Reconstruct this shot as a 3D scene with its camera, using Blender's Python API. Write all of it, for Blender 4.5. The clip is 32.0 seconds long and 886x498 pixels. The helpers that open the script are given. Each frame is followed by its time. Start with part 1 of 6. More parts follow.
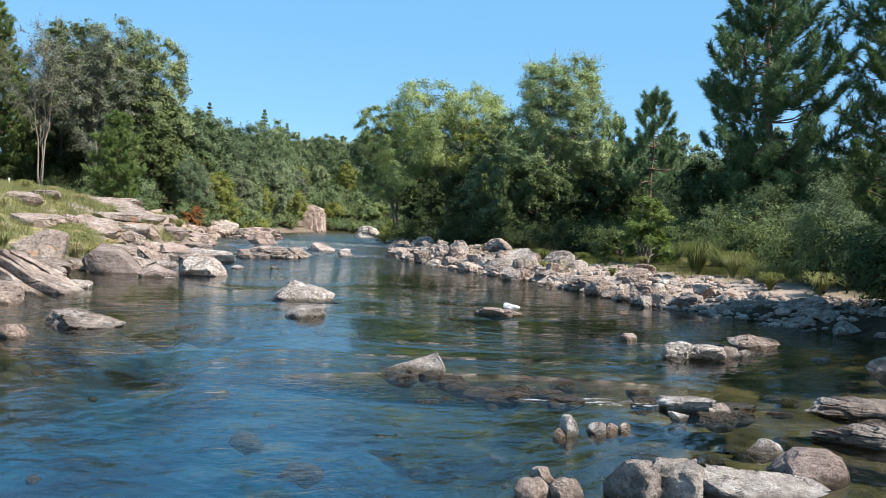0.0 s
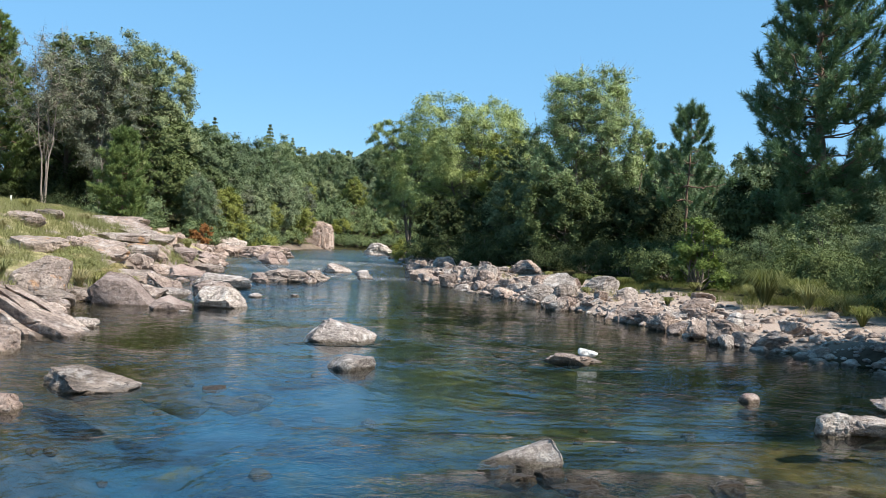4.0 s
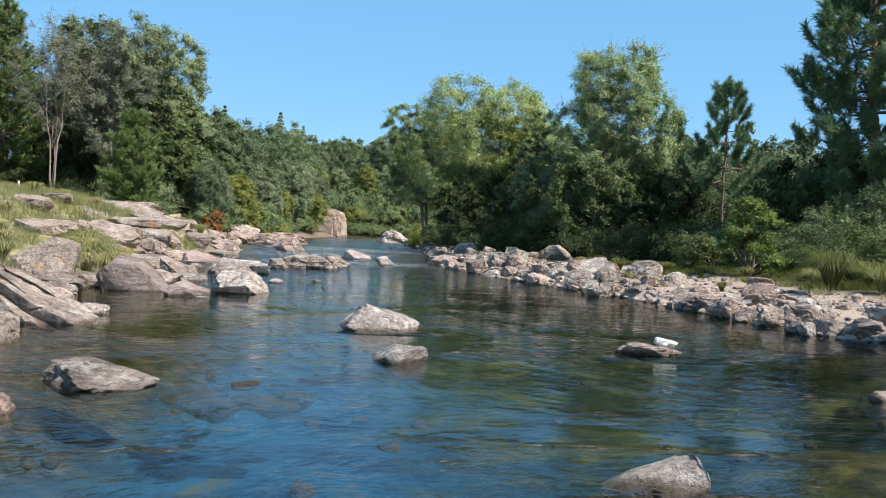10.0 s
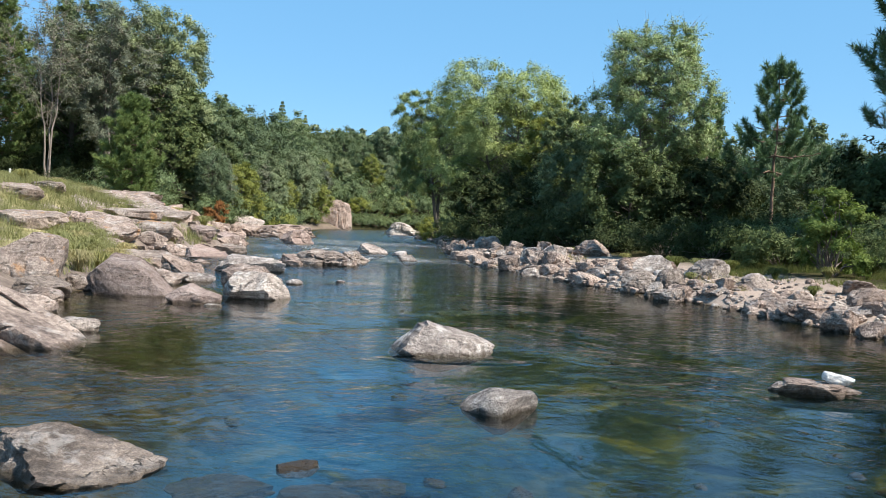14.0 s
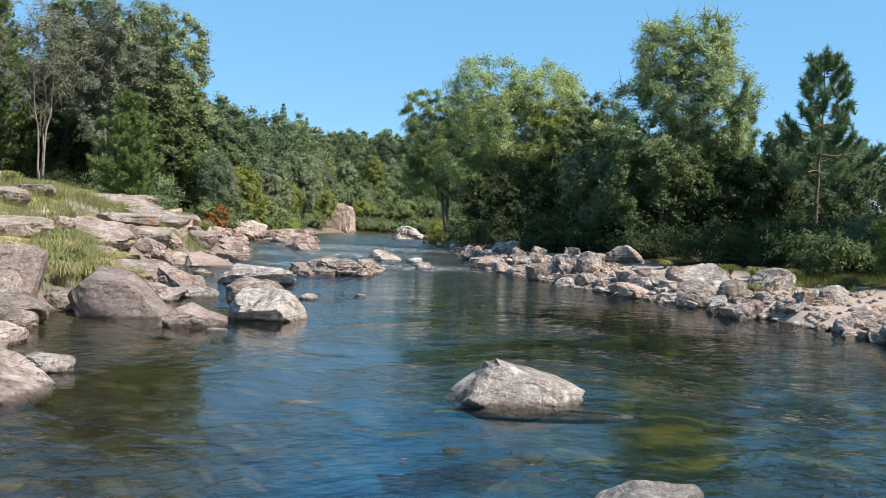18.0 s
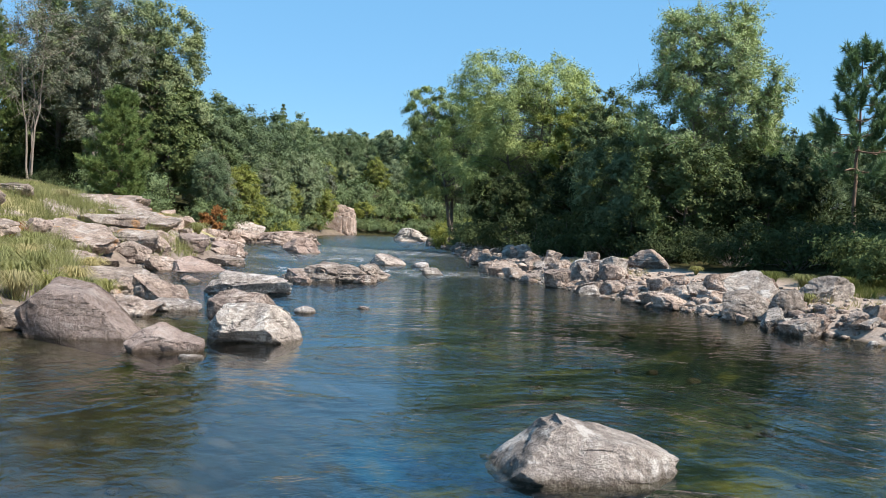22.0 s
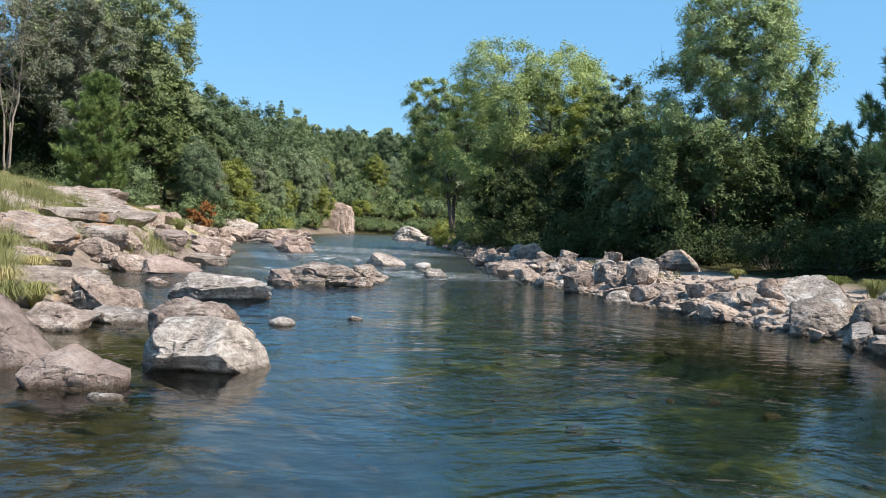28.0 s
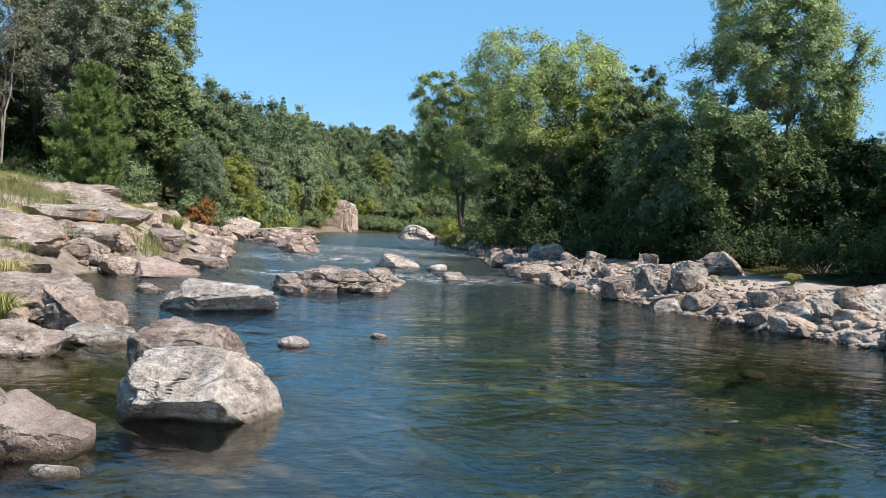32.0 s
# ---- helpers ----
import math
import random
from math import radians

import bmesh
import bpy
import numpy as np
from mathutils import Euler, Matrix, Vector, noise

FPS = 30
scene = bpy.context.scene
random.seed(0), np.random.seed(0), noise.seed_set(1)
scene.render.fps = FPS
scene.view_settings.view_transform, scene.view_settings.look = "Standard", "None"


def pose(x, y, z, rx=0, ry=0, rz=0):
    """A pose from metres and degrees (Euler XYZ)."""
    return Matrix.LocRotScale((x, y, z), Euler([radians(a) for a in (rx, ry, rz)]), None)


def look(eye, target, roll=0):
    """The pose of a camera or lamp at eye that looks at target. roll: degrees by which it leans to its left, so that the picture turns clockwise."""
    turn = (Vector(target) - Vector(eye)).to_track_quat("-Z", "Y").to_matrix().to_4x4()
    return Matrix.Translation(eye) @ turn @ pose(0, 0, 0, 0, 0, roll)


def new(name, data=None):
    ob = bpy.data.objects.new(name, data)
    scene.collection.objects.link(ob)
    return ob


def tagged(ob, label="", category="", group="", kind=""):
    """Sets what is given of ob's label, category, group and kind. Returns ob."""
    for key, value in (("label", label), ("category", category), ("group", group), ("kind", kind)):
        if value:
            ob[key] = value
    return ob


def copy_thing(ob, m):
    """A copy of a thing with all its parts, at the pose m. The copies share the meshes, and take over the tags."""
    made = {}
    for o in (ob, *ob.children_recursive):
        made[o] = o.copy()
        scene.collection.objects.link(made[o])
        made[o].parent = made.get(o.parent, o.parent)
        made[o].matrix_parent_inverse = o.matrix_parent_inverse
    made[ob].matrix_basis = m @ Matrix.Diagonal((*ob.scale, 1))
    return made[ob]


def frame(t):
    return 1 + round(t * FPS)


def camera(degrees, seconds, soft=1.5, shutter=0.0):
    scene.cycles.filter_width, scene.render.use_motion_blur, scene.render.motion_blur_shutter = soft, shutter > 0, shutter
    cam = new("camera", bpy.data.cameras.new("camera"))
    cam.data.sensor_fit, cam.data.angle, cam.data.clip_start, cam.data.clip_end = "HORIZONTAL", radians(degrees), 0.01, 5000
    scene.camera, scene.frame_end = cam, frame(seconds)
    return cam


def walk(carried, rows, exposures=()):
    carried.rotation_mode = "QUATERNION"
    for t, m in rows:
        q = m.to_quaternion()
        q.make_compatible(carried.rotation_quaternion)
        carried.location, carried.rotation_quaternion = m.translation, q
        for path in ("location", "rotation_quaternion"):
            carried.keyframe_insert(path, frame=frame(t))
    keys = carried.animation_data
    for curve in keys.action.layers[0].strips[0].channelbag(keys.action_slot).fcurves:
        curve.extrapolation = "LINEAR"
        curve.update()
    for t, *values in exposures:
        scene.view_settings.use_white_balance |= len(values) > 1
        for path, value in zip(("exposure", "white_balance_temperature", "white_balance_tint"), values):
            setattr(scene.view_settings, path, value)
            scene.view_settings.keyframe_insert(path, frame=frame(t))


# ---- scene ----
cam = camera(54.9, 32.0, soft=0.7)
METRES, EYE, TILT, LEAN, TURN = 29.35, 2.62, 0.382, 0.396, 0.0
ROWS = [
    (0.0, 0.0, 0.0, 0.0, 0.09, -1.97, -2.5),
    (0.5, -0.0082, 0.0385, 0.0005, 0.1, -2.03, -2.55),
    (1.0, -0.0173, 0.0717, 0.0012, 0.11, -2.04, -2.57),
    (1.5, -0.0264, 0.0972, 0.0026, 0.13, -1.97, -2.57),
    (2.0, -0.0344, 0.1151, 0.006, 0.15, -1.85, -2.55),
    (2.5, -0.0403, 0.126, 0.0083, 0.17, -1.68, -2.52),
    (3.0, -0.0459, 0.1292, 0.0091, 0.19, -1.47, -2.51),
    (3.5, -0.0503, 0.1272, 0.0106, 0.24, -1.26, -2.46),
    (4.0, -0.0549, 0.1223, 0.0133, 0.29, -1.03, -2.44),
    (4.5, -0.0591, 0.1167, 0.0142, 0.35, -0.86, -2.36),
    (6.5, -0.0698, 0.1176, 0.0131, 0.64, -0.73, -2.19),
    (7.0, -0.0721, 0.1245, 0.0119, 0.69, -0.84, -2.18),
    (7.5, -0.0745, 0.1334, 0.0095, 0.72, -0.96, -2.18),
    (8.0, -0.0766, 0.145, 0.008, 0.77, -1.11, -2.18),
    (8.5, -0.0791, 0.1593, 0.0068, 0.8, -1.27, -2.23),
    (9.0, -0.0825, 0.1759, 0.0044, 0.84, -1.43, -2.26),
    (9.5, -0.0868, 0.195, 0.0013, 0.87, -1.59, -2.29),
    (10.0, -0.0916, 0.2156, -0.0012, 0.9, -1.75, -2.35),
    (10.5, -0.0982, 0.2365, -0.0025, 0.9, -1.89, -2.39),
    (11.0, -0.1052, 0.2584, -0.0029, 0.91, -2.02, -2.43),
    (11.5, -0.1134, 0.2796, -0.0027, 0.9, -2.14, -2.46),
    (12.0, -0.1212, 0.3007, -0.0027, 0.9, -2.23, -2.48),
    (12.5, -0.1287, 0.3213, -0.0022, 0.9, -2.29, -2.5),
    (13.0, -0.1362, 0.3412, -0.0016, 0.89, -2.33, -2.53),
    (13.5, -0.1439, 0.3603, -0.0012, 0.88, -2.34, -2.53),
    (14.0, -0.1514, 0.3787, -0.0012, 0.88, -2.34, -2.52),
    (14.5, -0.1589, 0.3962, -0.0022, 0.86, -2.34, -2.49),
    (16.5, -0.1816, 0.4642, -0.0055, 0.86, -2.22, -2.43),
    (17.0, -0.1865, 0.4804, -0.0055, 0.87, -2.21, -2.39),
    (17.5, -0.1902, 0.4971, -0.0031, 0.88, -2.17, -2.36),
    (18.0, -0.1933, 0.5141, -0.0007, 0.89, -2.14, -2.34),
    (18.5, -0.1965, 0.5309, -0.0004, 0.9, -2.11, -2.35),
    (19.0, -0.1994, 0.5469, -0.0013, 0.91, -2.11, -2.34),
    (19.5, -0.2023, 0.5624, -0.0025, 0.91, -2.09, -2.34),
    (20.0, -0.2043, 0.5778, -0.0028, 0.91, -2.07, -2.33),
    (20.5, -0.2059, 0.5935, -0.0022, 0.91, -2.06, -2.34),
    (21.0, -0.2076, 0.6086, -0.0019, 0.91, -2.03, -2.34),
    (21.5, -0.2093, 0.6241, -0.0015, 0.92, -2.03, -2.33),
    (22.0, -0.2106, 0.6393, -0.0012, 0.93, -2.03, -2.33),
    (22.5, -0.2119, 0.6547, -0.0015, 0.93, -2.03, -2.35),
    (23.0, -0.2131, 0.6705, -0.001, 0.94, -2.02, -2.37),
    (23.5, -0.2142, 0.6865, 0.0007, 0.94, -2.02, -2.38),
    (24.0, -0.2151, 0.702, 0.0003, 0.95, -2.04, -2.38),
    (24.5, -0.2153, 0.7164, -0.0016, 0.97, -2.05, -2.38),
    (25.0, -0.2157, 0.7302, -0.002, 0.98, -2.07, -2.42),
    (25.5, -0.2165, 0.7433, -0.0032, 0.98, -2.06, -2.45),
    (27.5, -0.2202, 0.7922, -0.0076, 0.91, -2.06, -2.61),
    (28.0, -0.2221, 0.8033, -0.0087, 0.87, -2.04, -2.64),
    (28.5, -0.2245, 0.8151, -0.0085, 0.87, -2.02, -2.65),
    (29.0, -0.2278, 0.8279, -0.0079, 0.84, -2.03, -2.67),
    (29.5, -0.2315, 0.8415, -0.007, 0.84, -2.04, -2.67),
    (30.0, -0.2355, 0.8556, -0.0072, 0.84, -2.05, -2.7),
    (30.5, -0.24, 0.8704, -0.0098, 0.86, -2.07, -2.68),
    (31.0, -0.2442, 0.8861, -0.0113, 0.88, -2.1, -2.68),
    (31.5, -0.2483, 0.9024, -0.0095, 0.91, -2.13, -2.66),
    (32.0, -0.2528, 0.9193, -0.0089, 0.95, -2.18, -2.69),
]
walk(cam, [(t, pose(0, 0, EYE, TILT, LEAN, TURN) @ pose(METRES * x, METRES * y, METRES * z, 90 + pitch, roll, yaw)) for t, x, y, z, yaw, pitch, roll in ROWS], exposures=[(0.0, 0.97), (4.0, 0.91), (9.0, 0.9)])

# ---------------------------------------------------------------- world and sun
SUN_TO = Vector((0.76, -0.40, 1.03)).normalized()
SUN_EL = math.asin(SUN_TO.z)
SUN_AZ = math.atan2(SUN_TO.x, SUN_TO.y)
world = bpy.data.worlds.new("sky")
scene.world = world
world.use_nodes = True
wn = world.node_tree
sky = wn.nodes.new("ShaderNodeTexSky")
sky.sky_type = "NISHITA"
sky.sun_disc = False
sky.sun_elevation, sky.sun_rotation = SUN_EL, SUN_AZ
sky.altitude, sky.air_density, sky.dust_density, sky.ozone_density = 900, 1.0, 0.1, 3.0
hue = wn.nodes.new("ShaderNodeHueSaturation")
hue.inputs["Saturation"].default_value = 1.1
wn.links.new(sky.outputs[0], hue.inputs["Color"])
even = wn.nodes.new("ShaderNodeMix")
even.data_type = "RGBA"
even.inputs[0].default_value = 0.68
even.inputs[7].default_value = (1.15, 3.0, 5.0, 1)
wn.links.new(hue.outputs[0], even.inputs[6])
wn.links.new(even.outputs[2], wn.nodes["Background"].inputs[0])
wn.nodes["Background"].inputs[1].default_value = 0.102
sun_data = bpy.data.lights.new("sun", "SUN")
sun_data.energy, sun_data.angle, sun_data.color = 5.0, radians(0.5), (1.0, 0.932, 0.835)
sun = new("sun", sun_data)
sun.matrix_world = look(SUN_TO * 100, (0, 0, 0))

# ---------------------------------------------------------------- numeric noise
RNG = np.random.default_rng(7)
LAT = RNG.random((64, 64, 64)).astype(np.float32)


def vnoise(p):
    """Smooth value noise, -1 to 1, at rows of p."""
    p = np.asarray(p, float)
    i = np.floor(p).astype(int)
    f = p - i
    f = f * f * (3 - 2 * f)
    i0, i1 = i & 63, (i + 1) & 63
    out = 0
    for a in (0, 1):
        for b in (0, 1):
            for c in (0, 1):
                w = (f[:, 0] if a else 1 - f[:, 0]) * (f[:, 1] if b else 1 - f[:, 1]) * (f[:, 2] if c else 1 - f[:, 2])
                out = out + w * LAT[(i1 if a else i0)[:, 0], (i1 if b else i0)[:, 1], (i1 if c else i0)[:, 2]]
    return out * 2 - 1


def fbm(p, octaves=4):
    p, out, amp = np.asarray(p, float), 0, 1.0
    for k in range(octaves):
        out = out + amp * vnoise(p * 2.03 ** k + 11.7 * k)
        amp *= 0.5
    return out


# ---------------------------------------------------------------- meshes
def mesh_from(name, verts, faces, material, smooth=False):
    """A mesh from an array of corners and an array of faces that all have the same number of sides."""
    verts, faces = np.asarray(verts, np.float32), np.asarray(faces, np.int32)
    me = bpy.data.meshes.new(name)
    n, k = faces.shape
    me.vertices.add(len(verts))
    me.vertices.foreach_set("co", verts.ravel())
    me.loops.add(n * k)
    me.loops.foreach_set("vertex_index", faces.ravel())
    me.polygons.add(n)
    me.polygons.foreach_set("loop_start", np.arange(0, n * k, k, dtype=np.int32))
    me.polygons.foreach_set("use_smooth", np.full(n, smooth))
    me.update(calc_edges=True)
    me.materials.append(material)
    return me


def thing(name, data, m, label, category, group="", kind=""):
    ob = new(name, data)
    ob.matrix_world = m
    return tagged(ob, label, category, group, kind)


def part(name, data, parent, label=""):
    ob = new(name, data)
    ob.parent = parent
    return tagged(ob, label)


def tube(points, radii, sides=7):
    """Corners and quads of a tapered, bent tube."""
    points, radii = np.asarray(points, float), np.asarray(radii, float)
    way = np.gradient(points, axis=0)
    way /= np.linalg.norm(way, axis=1)[:, None] + 1e-9
    up = np.where(np.abs(way[:, 2:3]) > 0.9, np.array([[1.0, 0, 0]]), np.array([[0, 0, 1.0]]))
    u = np.cross(way, up)
    u /= np.linalg.norm(u, axis=1)[:, None] + 1e-9
    v = np.cross(way, u)
    a = np.arange(sides) * 2 * np.pi / sides
    ring = points[:, None] + radii[:, None, None] * (np.cos(a)[None, :, None] * u[:, None] + np.sin(a)[None, :, None] * v[:, None])
    n = len(points)
    i, j = np.meshgrid(np.arange(n - 1), np.arange(sides), indexing="ij")
    i, j = i.ravel(), j.ravel()
    k = (j + 1) % sides
    return ring.reshape(-1, 3), np.stack([i * sides + j, i * sides + k, (i + 1) * sides + k, (i + 1) * sides + j], 1)


def joined(pieces):
    """Several (corners, faces) as one."""
    vs, fs, n = [], [], 0
    for v, f in pieces:
        vs.append(v), fs.append(np.asarray(f) + n)
        n += len(v)
    return np.concatenate(vs), np.concatenate(fs)


def unit(v):
    return v / (np.linalg.norm(v, axis=-1, keepdims=True) + 1e-9)


def blades(base, way, length, width, rng):
    """Thin triangles from base along way."""
    way = unit(way)
    side = unit(np.cross(way, unit(rng.normal(size=way.shape)))) * (width / 2)[:, None]
    v = np.stack([base - side, base + side, base + way * length[:, None]], 1).reshape(-1, 3)
    return v, np.arange(len(v)).reshape(-1, 3)


def leaves(centre, size, rng, aspect=0.5, droop=0.0, outward=None, three=False):
    """Leaves that face outward, loosely, and hang where droop is above 0: diamonds, or one triangle each."""
    n = len(centre)
    face = unit(rng.normal(size=(n, 3)))
    if outward is not None:
        face = unit(face * 0.75 + outward)
    way = rng.normal(size=(n, 3)) + np.array([0, 0, -2.6]) * droop
    way = unit(way - face * (way * face).sum(1)[:, None])
    side = np.cross(face, way)
    s = size[:, None]
    if three:
        v = np.stack([centre - way * s * 0.5 - side * s * aspect * 0.5, centre - way * s * 0.5 + side * s * aspect * 0.5, centre + way * s * 0.6], 1)
        return v.reshape(-1, 3), np.arange(3 * n).reshape(-1, 3)
    v = np.stack([centre - way * s * 0.5, centre + side * s * aspect * 0.5, centre + way * s * 0.5, centre - side * s * aspect * 0.5], 1)
    return v.reshape(-1, 3), np.arange(4 * n).reshape(-1, 4)


# ---------------------------------------------------------------- materials
def material(name):
    mat = bpy.data.materials.new(name)
    mat.use_nodes = True
    nt = mat.node_tree
    return mat, nt, nt.nodes["Principled BSDF"]


def node(nt, kind, **inputs):
    n = nt.nodes.new(kind)
    for k, v in inputs.items():
        n.inputs[k.replace("_", " ")].default_value = v
    return n


def noise_node(nt, scale, detail=5, rough=0.55, coords=None, distort=0.0):
    n = node(nt, "ShaderNodeTexNoise", Scale=scale, Detail=detail, Roughness=rough, Distortion=distort)
    if coords is not None:
        nt.links.new(coords, n.inputs["Vector"])
    return n.outputs["Fac"]


def ramp(nt, value, stops):
    n = nt.nodes.new("ShaderNodeValToRGB")
    el = n.color_ramp.elements
    while len(el) < len(stops):
        el.new(0.5)
    for e, (p, c) in zip(el, stops):
        e.position, e.color = p, (*c, 1) if len(c) == 3 else c
    nt.links.new(value, n.inputs[0])
    return n.outputs[0]


def mix(nt, fac, a, b, mode="MIX"):
    n = nt.nodes.new("ShaderNodeMix")
    n.data_type, n.blend_type = "RGBA", mode
    for sock, v in ((n.inputs[0], fac), (n.inputs[6], a), (n.inputs[7], b)):
        if hasattr(v, "links"):
            nt.links.new(v, sock)
        elif sock == n.inputs[0]:
            sock.default_value = v
        else:
            sock.default_value = (*v, 1)
    return n.outputs[2]


def calc(nt, op, a, b=0.0, c=0.0):
    n = nt.nodes.new("ShaderNodeMath")
    n.operation = op
    for sock, v in zip(n.inputs, (a, b, c)):
        if hasattr(v, "links"):
            nt.links.new(v, sock)
        else:
            sock.default_value = v
    return n.outputs[0]


def step_up(nt, value, lo, hi):
    n = node(nt, "ShaderNodeMapRange", From_Min=lo, From_Max=hi)
    n.interpolation_type = "SMOOTHSTEP"
    nt.links.new(value, n.inputs[0])
    return n.outputs[0]


def bump(nt, bsdf, height, strength=0.5, distance=0.05):
    n = node(nt, "ShaderNodeBump", Strength=strength, Distance=distance)
    nt.links.new(height, n.inputs["Height"])
    nt.links.new(n.outputs[0], bsdf.inputs["Normal"])


def rock_material(name, dark, mid, light, lichen=0.0, strata=0.0, veins=0.4, gloss=0.25, algae_and_depth=0.92, stains=0.45):
    """Weathered granite: mottled colour, pale crust, dark joints, a wet band at the water and, under it, an algal tone
    darkened for light lost in the water.
    """
    mat, nt, bsdf = material(name)
    geo = nt.nodes.new("ShaderNodeNewGeometry")
    info = nt.nodes.new("ShaderNodeObjectInfo").outputs["Random"]
    place = geo.outputs["Position"]
    mp = nt.nodes.new("ShaderNodeMapping")
    mp.inputs["Rotation"].default_value = (radians(14), radians(24), radians(20))
    mp.inputs["Scale"].default_value = (0.55, 0.75, 2.6)
    nt.links.new(place, mp.inputs[0])
    bedding = mp.outputs[0]
    big = noise_node(nt, 0.9, 6, 0.6, place)
    fine = noise_node(nt, 7.0, 8, 0.7, place)
    grain = noise_node(nt, 45.0, 3, 0.6, place)
    streak = noise_node(nt, 2.4, 7, 0.7, bedding, 0.5)
    tone = calc(nt, "ADD", calc(nt, "MULTIPLY", big, 0.45), calc(nt, "ADD", calc(nt, "MULTIPLY", fine, 0.42), calc(nt, "MULTIPLY", streak, 0.13)))
    col = ramp(nt, tone, [(0.40, dark), (0.5, mid), (0.60, light)])
    col = mix(nt, 0.45, col, ramp(nt, grain, [(0.3, (0.2, 0.2, 0.2)), (0.7, (0.8, 0.8, 0.8))]), "OVERLAY")
    col = mix(nt, 0.45, col, ramp(nt, info, [(0.0, (0.30, 0.29, 0.29)), (0.35, (0.56, 0.49, 0.46)), (0.7, (0.46, 0.46, 0.47)), (1.0, (0.74, 0.68, 0.63))]), "OVERLAY")
    pale = step_up(nt, calc(nt, "ADD", calc(nt, "MULTIPLY", noise_node(nt, 1.3, 8, 0.72, place, 0.6), 0.75), calc(nt, "MULTIPLY", streak, 0.25)), 0.52, 0.60)
    col = mix(nt, calc(nt, "MULTIPLY", pale, veins), col, (0.60, 0.555, 0.52))
    stain = step_up(nt, noise_node(nt, 1.7, 7, 0.75, place, 1.0), 0.56, 0.66)
    col = mix(nt, calc(nt, "MULTIPLY", stain, stains), col, (0.085, 0.072, 0.068))
    joint = calc(nt, "ABSOLUTE", calc(nt, "SUBTRACT", noise_node(nt, 1.25, 5, 0.62, bedding, 0.4), 0.5))
    joint = calc(nt, "SUBTRACT", 1.0, step_up(nt, joint, 0.001, 0.010))
    joint = calc(nt, "MULTIPLY", joint, step_up(nt, big, 0.48, 0.60))
    col = mix(nt, calc(nt, "MULTIPLY", joint, 0.75), col, (0.035, 0.029, 0.026))
    if lichen:
        spot = step_up(nt, noise_node(nt, 0.8, 7, 0.65, place, 0.6), 0.58, 0.66)
        col = mix(nt, calc(nt, "MULTIPLY", spot, lichen), col, (0.42, 0.20, 0.06))
    sep = nt.nodes.new("ShaderNodeSeparateXYZ")
    nt.links.new(place, sep.inputs[0])
    wob = calc(nt, "ADD", sep.outputs[2], calc(nt, "MULTIPLY", calc(nt, "SUBTRACT", fine, 0.5), 0.12))
    wet = calc(nt, "SUBTRACT", 1.0, step_up(nt, wob, 0.02, 0.10))
    col = mix(nt, calc(nt, "MULTIPLY", wet, 0.7), col, (0.055, 0.038, 0.022))
    under = calc(nt, "SUBTRACT", 1.0, step_up(nt, wob, -0.12, 0.0))
    # submerged stone darkened: the light lost in the water, put into its colour
    col = mix(nt, calc(nt, "MULTIPLY", under, algae_and_depth), col, ramp(nt, fine, [(0.35, (0.012, 0.012, 0.007)), (0.65, (0.042, 0.034, 0.014))]))
    nt.links.new(col, bsdf.inputs["Base Color"])
    bsdf.inputs["Specular IOR Level"].default_value = gloss
    nt.links.new(calc(nt, "SUBTRACT", 0.88, calc(nt, "MULTIPLY", wet, 0.5)), bsdf.inputs["Roughness"])
    mid_noise = noise_node(nt, 3.0, 8, 0.7, place, 0.3)
    h = calc(nt, "ADD", calc(nt, "ADD", fine, calc(nt, "MULTIPLY", mid_noise, 1.6)), calc(nt, "MULTIPLY", grain, 0.2))
    h = calc(nt, "ADD", h, calc(nt, "MULTIPLY", streak, 0.2 + strata * 1.6))
    h = calc(nt, "SUBTRACT", h, calc(nt, "MULTIPLY", joint, 0.5))
    bump(nt, bsdf, h, 1.0, 0.10)
    return mat


ROCK = rock_material("pink_grey_granite", (0.116, 0.088, 0.077), (0.290, 0.228, 0.193), (0.501, 0.413, 0.353))
ROCK_PINK = rock_material("smooth_pink_granite", (0.17, 0.128, 0.112), (0.285, 0.222, 0.196), (0.39, 0.315, 0.280), veins=0.18, stains=0.2)
ROCK_BANDED = rock_material("banded_gneiss", (0.085, 0.070, 0.060), (0.219, 0.180, 0.154), (0.390, 0.331, 0.282), 0.0, 0.35)
ROCK_LICHEN = rock_material("lichened_bedrock", (0.111, 0.089, 0.073), (0.270, 0.215, 0.182), (0.454, 0.380, 0.322), 0.6, 0.2)
ROCK_PALE = rock_material("pale_granite", (0.142, 0.123, 0.111), (0.324, 0.284, 0.257), (0.524, 0.481, 0.434), veins=0.75)
ROCK_BED = rock_material("algae_stone", (0.014, 0.024, 0.024), (0.040, 0.050, 0.038), (0.10, 0.11, 0.085), veins=0.0, gloss=0.0, algae_and_depth=0.0)
ROCK_DARK = rock_material("dark_ledge_rock", (0.068, 0.057, 0.050), (0.173, 0.147, 0.131), (0.330, 0.285, 0.255), strata=0.2)
ROCK_WET = rock_material("wet_dark_rock", (0.012, 0.010, 0.008), (0.028, 0.022, 0.017), (0.055, 0.045, 0.035), veins=0.0, gloss=0.4)
QUARTZ = rock_material("white_quartz", (0.72, 0.72, 0.70), (0.80, 0.80, 0.78), (0.85, 0.85, 0.84))


